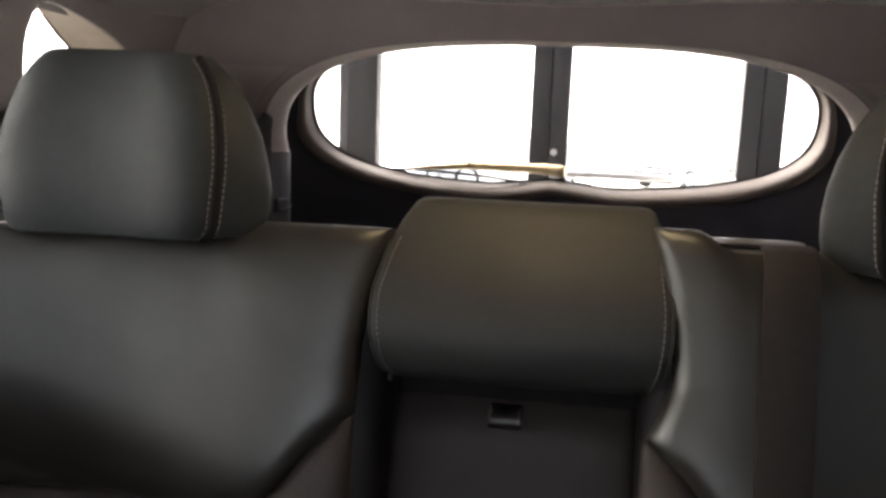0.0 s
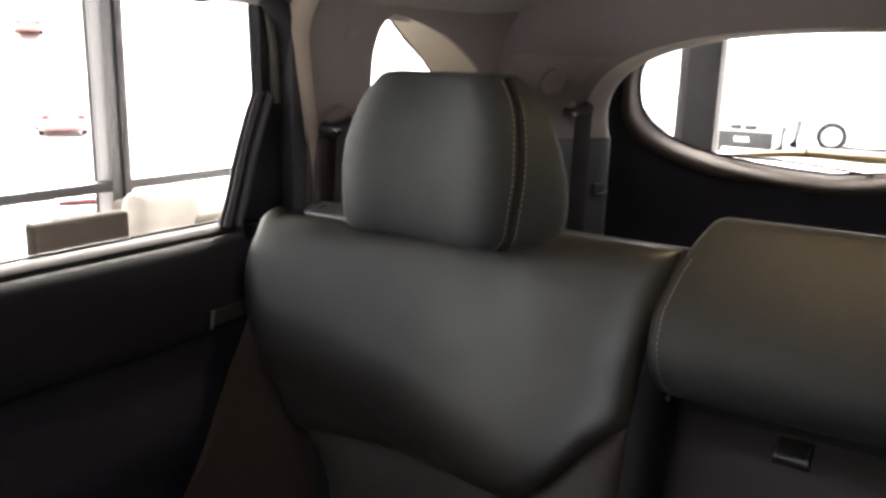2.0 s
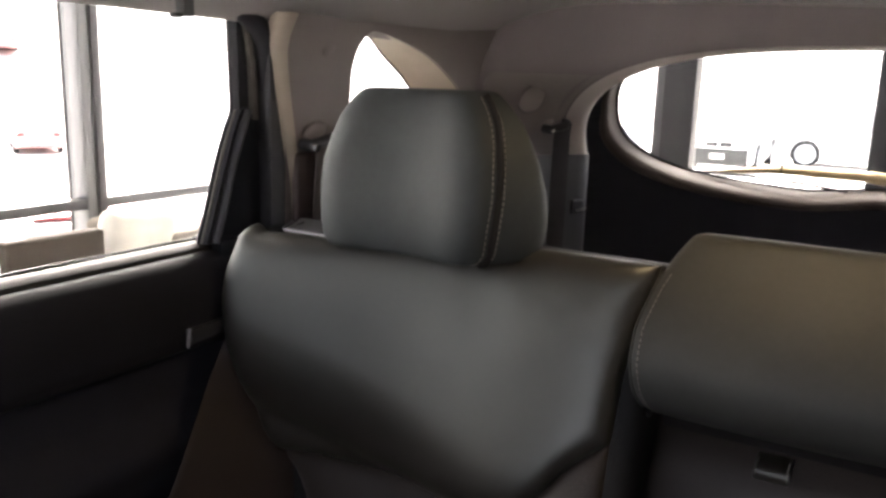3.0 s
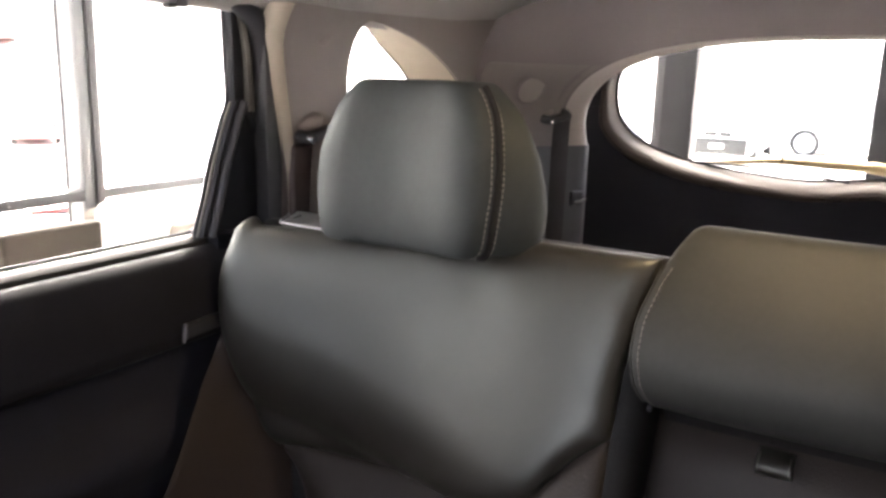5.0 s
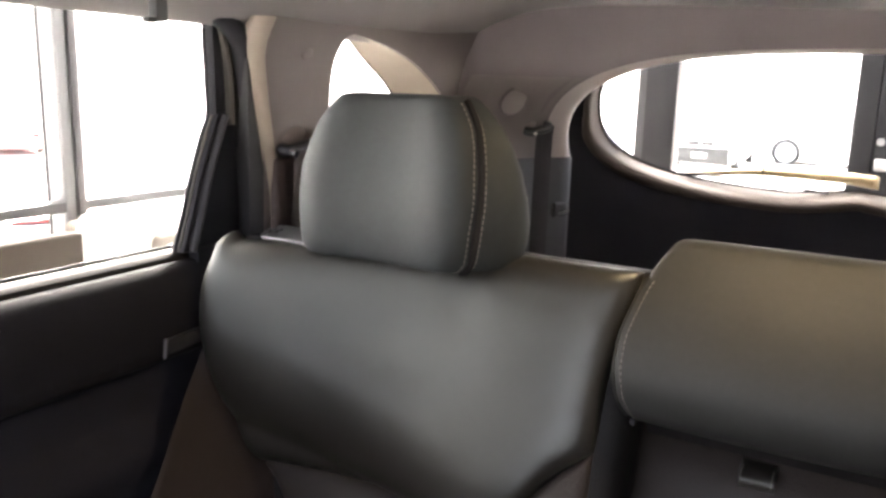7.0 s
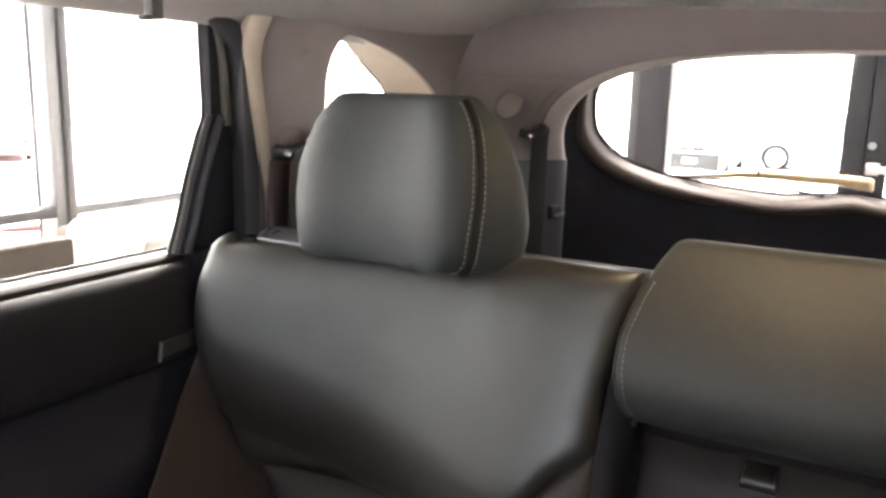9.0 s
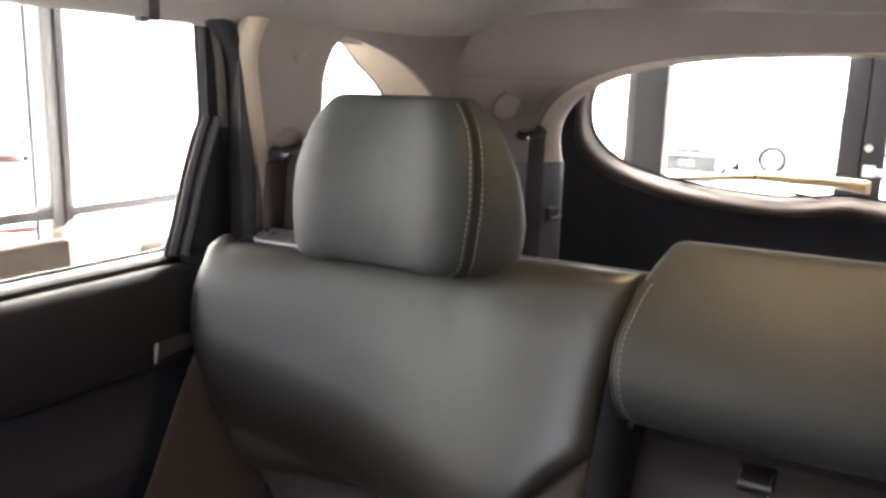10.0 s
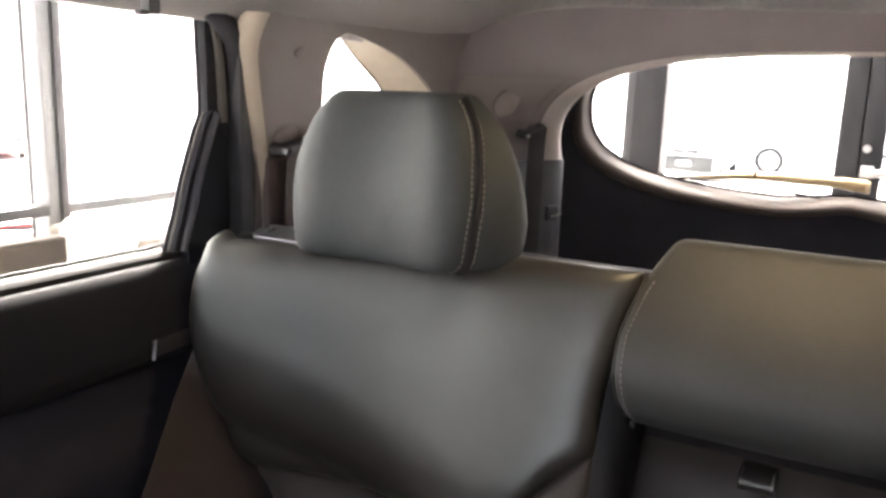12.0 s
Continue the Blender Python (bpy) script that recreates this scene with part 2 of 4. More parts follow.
def sheet(f, nu, nv, back=None):
    """A surface f(u, v) for u, v from -1 to 1, and its back, closed round the edge."""
    bm = bmesh.new()
    su = [math.sin(math.pi / 2 * (-1 + 2 * i / nu)) for i in range(nu + 1)]
    sv = [math.sin(math.pi / 2 * (-1 + 2 * j / nv)) for j in range(nv + 1)]
    front = [[bm.verts.new(f(u, v)) for v in sv] for u in su]
    rear = [[bm.verts.new(back(u, v)) for v in sv] for u in su] if back else None
    for i in range(nu):
        for j in range(nv):
            bm.faces.new((front[i][j], front[i + 1][j], front[i + 1][j + 1], front[i][j + 1]))
            if rear:
                bm.faces.new((rear[i][j], rear[i][j + 1], rear[i + 1][j + 1], rear[i + 1][j]))
    if rear:
        edge = [(i, 0) for i in range(nu)] + [(nu, j) for j in range(nv)] + [(i, nv) for i in range(nu, 0, -1)] + [(0, j) for j in range(nv, 0, -1)]
        for (a, b), (c, d) in zip(edge, edge[1:] + edge[:1]):
            bm.faces.new((front[a][b], front[c][d], rear[c][d], rear[a][b]))
    return bm


def pillow(base, normal, front, back, nu=36, nv=36, p=6, q=2.6):
    """A padded panel: base(u, v) puffed along its normal, with round edges."""
    n = Vector(normal).normalized()

    def puff(u, v):
        return max(0.0, (1 - abs(u) ** p) * (1 - abs(v) ** p)) ** (1 / q)
    bm = sheet(lambda u, v: Vector(base(u, v)) + n * front * puff(u, v), nu, nv, lambda u, v: Vector(base(u, v)) - n * back * puff(u, v))
    bmesh.ops.remove_doubles(bm, verts=bm.verts, dist=1e-5)
    return bm


def box(bm, lo, hi, bevel=0.0, seg=2):
    geom = bmesh.ops.create_cube(bm, size=1.0)["verts"]
    for v in geom:
        v.co = Vector([lo[k] + (v.co[k] + 0.5) * (hi[k] - lo[k]) for k in range(3)])
    if bevel:
        edges = list({e for v in geom for e in v.link_edges})
        bmesh.ops.bevel(bm, geom=edges, offset=bevel, segments=seg, profile=0.6, affect="EDGES")


def boxed(lo, hi, bevel=0.0, seg=2):
    bm = bmesh.new()
    box(bm, lo, hi, bevel, seg)
    return bm


def tube(bm, points, radius, sides=10, cap=True, flat=1.0, up=(0, 0, 1)):
    """A round or flattened rod along a line; radius may be a function of 0..1."""
    pts = [Vector(p) for p in points]
    rings = []
    for i, p in enumerate(pts):
        along = (pts[min(i + 1, len(pts) - 1)] - pts[max(i - 1, 0)]).normalized()
        side = along.cross(Vector(up))
        if side.length < 1e-4:
            side = along.cross(Vector((1, 0, 0)))
        side.normalize()
        top = side.cross(along)
        r = radius(i / (len(pts) - 1)) if callable(radius) else radius
        rings.append([p + side * r * math.cos(a) + top * r * flat * math.sin(a) for a in (2 * math.pi * k / sides for k in range(sides))])
    loft(bm, rings, True, cap, cap)


def tubed(points, radius, sides=10, flat=1.0, up=(0, 0, 1)):
    bm = bmesh.new()
    tube(bm, points, radius, sides, True, flat, up)
    return bm


def ribbon(points, width, thick, side):
    """A strap along a line, its width along the vector side."""
    s = Vector(side).normalized() * width / 2
    pts = [Vector(p) for p in points]
    rings = []
    for i, p in enumerate(pts):
        along = (pts[min(i + 1, len(pts) - 1)] - pts[max(i - 1, 0)]).normalized()
        n = along.cross(s).normalized() * thick / 2
        rings.append([p - s - n * 0.4, p - s * 0.94 - n, p + s * 0.94 - n, p + s - n * 0.4, p + s + n * 0.4, p + s * 0.94 + n, p - s * 0.94 + n, p - s + n * 0.4])
    return skin(rings, True, True, True)


def stitches(points, length=0.0042, gap=0.0026, radius=0.0007):
    """Short raised threads along a seam."""
    bm = bmesh.new()
    dense = [Vector(p) for p in points]
    total = sum((b - a).length for a, b in zip(dense, dense[1:]))
    count = max(2, int(total / (length + gap)))
    places = even(dense, count * 3 + 1)
    for i in range(count):
        a, b = places[3 * i], places[3 * i + 2]
        tube(bm, [a, a.lerp(b, 0.5), b], radius, 5, True)
    return bm


def outline(loop, n=96):
    return even([Vector(p) for p in loop] + [Vector(loop[0])], n, True)

# ---- the car's shell: roof, sides, tailgate ----
ROOF_END = 1.46


def roof_z(x, y):
    side = min(1.0, abs(x) / 0.74)
    return 1.460 + 0.103 * (1 - side ** (4.2 + 3.0 * max(0.0, (y - 1.0) / 0.46))) + 0.012 * math.sin((y + 0.9) / 2.4 * math.pi) - 0.03 * max(0.0, (y - 1.0) / 0.46) ** 2 * (1 - side)


def roof(u, v):
    x, y = 0.745 * u, -0.78 + (ROOF_END + 0.78) * (v + 1) / 2
    return Vector((x, y, roof_z(x, y)))


headliner = part("headliner", sheet(roof, 40, 40, lambda u, v: roof(u, v) + Vector((0, 0, 0.05))), HEADLINER)
tagged(headliner, "taupe knit headliner of an estate car", "headliner", kind="structure")

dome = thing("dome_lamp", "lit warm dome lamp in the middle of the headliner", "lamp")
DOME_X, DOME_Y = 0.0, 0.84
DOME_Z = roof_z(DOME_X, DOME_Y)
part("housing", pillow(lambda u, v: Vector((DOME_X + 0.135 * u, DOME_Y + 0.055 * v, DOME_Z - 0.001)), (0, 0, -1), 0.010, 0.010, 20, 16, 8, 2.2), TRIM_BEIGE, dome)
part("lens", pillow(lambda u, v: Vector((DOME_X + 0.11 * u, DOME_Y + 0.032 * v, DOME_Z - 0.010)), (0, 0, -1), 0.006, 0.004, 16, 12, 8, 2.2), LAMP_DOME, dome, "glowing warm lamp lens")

# rounded edge of the headliner over the tailgate
edge_line = [Vector((0.72 * (2 * i / 40 - 1), ROOF_END, 0)) for i in range(41)]
for p in edge_line:
    p.z = roof_z(p.x, ROOF_END) + 0.002
trim_edge = part("headliner_edge", tubed(edge_line, 0.0045, 10), TRIM_BEIGE)
tagged(trim_edge, "rolled rear edge of the taupe headliner", "trim", kind="structure")


def rear_loop(half, top, bottom, y, n=120, bump=0.0, power=3.2, lean=0.0, side=0.0):
    """Round-ended window outline across the car, with a hump in its lower edge."""
    mid, tall = (top + bottom) / 2, (top - bottom) / 2
    pts = []
    for i in range(n):
        a = 2 * math.pi * i / n
        c, s = math.cos(a), math.sin(a)
        x = half * math.copysign(abs(c) ** (2 / power), c)
        z = mid + tall * math.copysign(abs(s) ** (2 / (3.3 if s > 0 else 3.0)), s)
        if s > 0:
            z -= 0.010 * (x / half) ** 2
        else:
            z += bump * 0.5 * (1 - math.tanh((abs(x) - 0.085) / 0.02)) + 0.016 * (x / half) ** 2
        pts.append(Vector((x, y + lean * (z - mid) + side * max(abs(c) ** 4, s), z)))
    return pts


tailgate = thing("tailgate", "dark taupe tailgate trim round a wide rear window", "tailgate", kind="structure")
LEAN = -0.28
glass_loop = rear_loop(0.585, 1.512, 1.178, 1.885, bump=0.018, lean=LEAN)
rings = [glass_loop,
         rear_loop(0.587, 1.514, 1.175, 1.862, bump=0.019, lean=LEAN),
         rear_loop(0.588, 1.516, 1.170, 1.832, bump=0.020, lean=LEAN, side=0.010),
         rear_loop(0.590, 1.518, 1.163, 1.815, bump=0.021, lean=LEAN, side=0.014),
         rear_loop(0.597, 1.521, 1.154, 1.806, bump=0.021, lean=LEAN, side=0.018),
         rear_loop(0.606, 1.524, 1.146, 1.806, bump=0.021, lean=LEAN, side=0.018),
         rear_loop(0.613, 1.526, 1.142, 1.811, bump=0.021, lean=LEAN, side=0.018)]


def taper(loop, base):
    """The rim is broad below the glass and dies out over its upper corners."""
    out = []
    for i, (p, q) in enumerate(zip(loop, base)):
        s = math.sin(2 * math.pi * i / len(loop))
        k = 1.0 if s < -0.2 else max(0.12, 1.0 - 0.88 * (s + 0.2) / 0.8)
        out.append(q.lerp(p, k))
    return out


rings = [taper(r, glass_loop) for r in rings]
fine = list(zip(*[spline(line, 28) for line in zip(*rings)]))
part("window_rim", skin(fine), RIM_TRIM, tailgate, "grey rim round the rear window")
part("window_gasket", skin([rear_loop(0.588, 1.515, 1.175, 1.888, bump=0.018, lean=LEAN), rear_loop(0.578, 1.507, 1.183, 1.888, bump=0.018, lean=LEAN)]), RUBBER, tailgate)
bm = bmesh.new()
bm.faces.new([bm.verts.new(p + Vector((0, 0.006, 0))) for p in glass_loop])
pane = part("rear_glass", bm, CAR_GLASS, tailgate, "clear rear window glass", flat=True)


def tail_edge(p, half, top, bottom, y):
    """The square outer edge of the tailgate's lining, out from an inner point."""
    d = Vector((p.x, 0, p.z - 1.33))
    k = min(half / max(abs(d.x), 1e-4), (top - 1.33 if d.z > 0 else 1.33 - bottom) / max(abs(d.z), 1e-4))
    return Vector((d.x * k, y, 1.33 + d.z * k))


inner = rings[-1]
wide = [tail_edge(p, 0.72, 1.56, 0.50, 1.80) for p in inner]
part("lining", skin([inner, [a.lerp(b, 0.25) + Vector((0, -0.004, 0)) for a, b in zip(inner, wide)], [a.lerp(b, 0.6) for a, b in zip(inner, wide)], wide]), LINING, tailgate, "black lower tailgate lining")

# raked trim arch round the tailgate opening, and the header panel that joins it to the headliner
ARCH_X, WAIST = 0.008, 1.246
ARCH = [(0.600, 1.492, 1.730, 1.550, 2.95), (0.588, 1.476, 1.700, 1.510, 2.95), (0.579, 1.4675, 1.680, 1.480, 2.95), (0.577, 1.4660, 1.668, 1.470, 2.95),
        (0.580, 1.4662, 1.656, 1.465, 2.95), (0.590, 1.4685, 1.642, 1.462, 2.95), (0.610, 1.4730, 1.620, 1.459, 2.98)]
HEADER = [ARCH[-1], (0.634, 1.486, 1.575, 1.458, 3.1), (0.664, 1.503, 1.510, 1.4575, 3.8), (0.692, 1.521, 1.448, 1.458, 5.0), (0.714, 1.562, 1.392, 1.4585, 7.5)]


def arch_ring(half, top, y0, y1, p, n=96):
    """From the waist up one side, over and down the other, leaning forward with height."""
    low = math.asin(((WAIST - 1.20) / (top - 1.20)) ** (p / 2))
    pts = []
    for i in range(n):
        a = low + (math.pi - 2 * low) * (1 - i / (n - 1))
        c, t = math.cos(a), math.sin(a)
        z = 1.20 + (top - 1.20) * t ** (2 / p)
        pts.append(Vector((ARCH_X + half * math.copysign(abs(c) ** (2 / p), c), y0 + (y1 - y0) * (z - WAIST) / (top - WAIST), z)))
    return pts


def smooth_rows(rings, n):
    return list(zip(*[spline(line, n) for line in zip(*rings)]))


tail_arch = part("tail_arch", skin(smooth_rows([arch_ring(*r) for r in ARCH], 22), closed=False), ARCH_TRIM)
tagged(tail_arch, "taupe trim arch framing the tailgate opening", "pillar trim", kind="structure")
header = part("tail_header", skin(smooth_rows([arch_ring(*r) for r in HEADER + [(0.752, 1.590, 1.330, 1.459, 7.5)]], 28), closed=False), HATCH_TRIM_SHADED)
tagged(header, "taupe header panel over the tailgate opening, darkened for shade", "header panel", kind="structure")


def pillar_point(sign, k, z):
    """A point of the tail pillar at the height z, k from the arch (0) out to the side lining (1)."""
    x = 4 * min(max(k, 0.0), 0.9999)
    i, f = int(x), x - int(x)
    half, top, y0, y1, p = [a + (b - a) * f for a, b in zip(HEADER[i], HEADER[i + 1])]
    t = min(1.0, max(0.0, (z - 1.20) / (top - 1.20))) ** p
    y = y0 + (y1 - y0) * max(0.0, z - WAIST) / (top - WAIST)
    return Vector((ARCH_X + sign * half * (1 - t) ** (1 / p), y, z))


for s, nm in ((-1, "tail_pillar_left"), (1, "tail_pillar_right")):
    plan = [(h, y) for h, _, y, _, _ in ARCH + HEADER[1:]]
    rows = [[Vector((ARCH_X + s * (0.992 * h + 0.001), y, z)) for h, y in plan] for z in (WAIST + 0.003, 1.15, 0.9, 0.45)]
    tp = part(nm, skin(rows, closed=False), PILLAR_GREY)
    tagged(tp, "black lower tail pillar lining", "pillar trim", kind="structure")
    top_z = lambda k: 1.418 - 0.026 * max(0.0, (k - 0.93) / 0.07)  # noqa: E731
    face = [[pillar_point(s, 0.04 + 0.96 * i / 24, WAIST + (top_z(i / 24) - WAIST) * j / 16) + Vector((-s * 0.0035, -0.002, 0)) * max(0.15, min(1.0, (i - 6) / 12)) for j in range(17)] for i in range(25)]
    bm = skin(face, closed=False)
    edge = [row[-1] for row in face]
    loft(bm, [edge, [p + Vector((s * 0.005, 0.003, 0.001)) * max(0.15, min(1.0, (i - 6) / 12)) for i, p in enumerate(edge)]], False)
    panel = part("pillar_panel", bm, PILLAR_HALF_SHADE)
    tagged(panel, "raised taupe tail pillar panel", "pillar trim", kind="structure")

# quarter panels with their windows
QUARTER_OPEN = [(1.02, 1.17), (1.012, 1.28), (1.014, 1.38), (1.026, 1.44), (1.048, 1.470), (1.075, 1.473), (1.12, 1.467), (1.18, 1.456), (1.24, 1.441), (1.293, 1.421), (1.335, 1.397), (1.366, 1.370), (1.390, 1.335), (1.405, 1.285), (1.40, 1.21), (1.37, 1.165), (1.25, 1.145), (1.10, 1.15)]
QUARTER_GLASS = [(1.085, 1.20), (1.085, 1.28), (1.088, 1.36), (1.100, 1.43), (1.125, 1.490), (1.140, 1.492), (1.175, 1.466), (1.207, 1.443), (1.272, 1.405), (1.307, 1.376), (1.35, 1.33), (1.385, 1.27), (1.395, 1.21), (1.36, 1.19), (1.30, 1.185), (1.22, 1.185), (1.16, 1.188)]


def side_x(y, z):
    """The quarter lining's distance from the car's middle."""
    return 0.722 + 0.03 * max(0.0, (1.25 - z)) - 0.035 * max(0.0, (z - 1.40) / 0.08) ** 2 * 0.4 - 0.03 * max(0.0, (y - 1.30) / 0.4)


def quarter(sign, parent):
    op = spline([(0, y, z) for y, z in QUARTER_OPEN], 120, True)
    gl = even([Vector((0, y, z)) for y, z in QUARTER_GLASS] + [Vector((0, *QUARTER_GLASS[0]))], 120, True)
    surf = [Vector((sign * side_x(p.y, p.z), p.y, p.z)) for p in op]
    lip = [Vector((sign * (side_x(p.y, p.z) + 0.006), p.y, p.z)) for p in (a.lerp(b, 0.03) for a, b in zip(op, gl))]
    deep = [Vector((sign * 0.798, p.y, p.z)) for p in gl]
    part("window_reveal", skin([lip, [a.lerp(b, 0.5) for a, b in zip(lip, deep)], deep]), TRIM_SEAL, parent, "pale beige window reveal")
    bm = bmesh.new()
    bm.faces.new([bm.verts.new(p + Vector((sign * 0.004, 0, 0))) for p in deep])
    part("quarter_glass", bm, CAR_GLASS, parent, "fixed quarter window glass", flat=True)
    part("window_seal", tubed(deep + deep[:1], 0.0025, 6), RUBBER, parent)
    rect = []
    for p in op:
        d = Vector((0, p.y - 1.25, p.z - 1.31))
        k = min((0.39 if d.y < 0 else 0.40) / max(abs(d.y), 1e-4), (0.205 if d.z > 0 else 0.22) / max(abs(d.z), 1e-4))
        rect.append(Vector((0, 1.25 + d.y * k, 1.31 + d.z * k)))
    mid = [a.lerp(b, 0.08) for a, b in zip(op, rect)]
    half = [a.lerp(b, 0.5) for a, b in zip(op, rect)]
    lay = lambda ring: [Vector((sign * side_x(p.y, p.z), p.y, p.z)) for p in ring]  # noqa: E731
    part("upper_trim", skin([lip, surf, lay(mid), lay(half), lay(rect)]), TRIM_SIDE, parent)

    cap = lambda u, v: Vector((sign * (side_x(0.955, 1.440) - 0.001), 0.955 + 0.014 * u * math.sqrt(1 - v * v / 2), 1.440 + 0.008 * v * math.sqrt(1 - u * u / 2) + 0.004 * u))  # noqa: E731
    part("screw_cap", pillow(cap, (-sign, 0, 0), 0.0022, 0.004, 12, 10, 2, 2), TRIM_SIDE, parent, "small oval taupe screw cap")

    def low(u, v):
        y, z = 0.86 + 0.40 * (u + 1), 0.45 + 0.325 * (v + 1)
        return Vector((sign * (side_x(y, z) - 0.02 - 0.02 * math.sin((z - 0.45) / 0.65 * math.pi)), y, z))
    part("lower_trim", sheet(low, 16, 12, lambda u, v: low(u, v) + Vector((sign * 0.03, 0, 0))), PLASTIC_BLACK, parent, "black lower luggage bay trim")
    body = skin([[Vector((sign * 0.80, y, z)) for y, z in ((0.80, 1.10), (1.66, 1.10), (1.95, 1.10))], [Vector((sign * 0.86, y, z)) for y, z in ((0.80, 0.80), (1.66, 0.80), (1.95, 0.80))], [Vector((sign * 0.84, y, z)) for y, z in ((0.80, 0.45), (1.66, 0.45), (1.95, 0.45))]], closed=False)
    part("outer_panel", body, CAR_PAINTS[3], parent)
    pillar = skin([[Vector((sign * x, y, 1.10)) for x, y in ((0.80, 1.41), (0.80, 1.90), (0.66, 1.94))], [Vector((sign * x, y, z)) for x, y, z in ((0.79, 1.42, 1.30), (0.77, 1.86, 1.30), (0.64, 1.92, 1.30))], [Vector((sign * x, y, z)) for x, y, z in ((0.75, 1.20, 1.50), (0.73, 1.80, 1.52), (0.60, 1.86, 1.53))]], closed=False)
    part("outer_pillar", pillar, CAR_PAINTS[3], parent)


for sign, side in ((-1, "quarter_panel_left"), (1, "quarter_panel_right")):
    q = thing(side, "taupe and black luggage bay side lining with a small window", "side panel", kind="structure")
    quarter(sign, q)

# C pillars between the rear doors and the quarter panels: flocked seal and beige edge
def pillar_strip(bm, sign, pts, widths):
    rings = []
    for (x, y, z), w in zip(pts, widths):
        p = Vector((sign * x, y, z))
        rings.append([p + Vector((sign * dx * w, dy * w, 0)) for dx, dy in ((0.6, -0.5), (0.15, -0.55), (-0.25, -0.3), (-0.35, 0.0), (-0.25, 0.35), (0.1, 0.55), (0.6, 0.5))])
    loft(bm, rings, False)


for sign, side in ((-1, "pillar_left"), (1, "pillar_right")):
    pil = thing(side, "beige door pillar edge with black rubber door seals", "pillar trim", kind="structure")
    bm = bmesh.new()
    line = spline([(0.722, 0.880, 1.05), (0.722, 0.884, 1.20), (0.722, 0.873, 1.29), (0.723, 0.858, 1.38), (0.722, 0.851, 1.44), (0.700, 0.849, 1.485)], 24)
    pillar_strip(bm, sign, line, [0.011 + 0.020 * (i / 23) for i in range(24)])
    part("edge_trim", bm, TRIM_SEAL, pil)
    part("door_seal", tubed([Vector((sign * p.x, p.y, p.z)) for p in spline([(0.742, 0.876, 1.0), (0.742, 0.876, 1.18), (0.742, 0.862, 1.26), (0.742, 0.853, 1.34), (0.742, 0.846, 1.42), (0.738, 0.828, 1.462), (0.738, 0.77, 1.492), (0.738, 0.60, 1.508), (0.738, 0.30, 1.512), (0.738, -0.10, 1.512)], 60)], 0.016, 10), RUBBER, pil, "black rubber door seal")
    bm = bmesh.new()
    box(bm, (min(sign * 0.725, sign * 0.80), 0.835, 0.40), (max(sign * 0.725, sign * 0.80), 0.90, 1.505), 0.006)
    part("pillar_core", bm, PLASTIC_BLACK, pil)

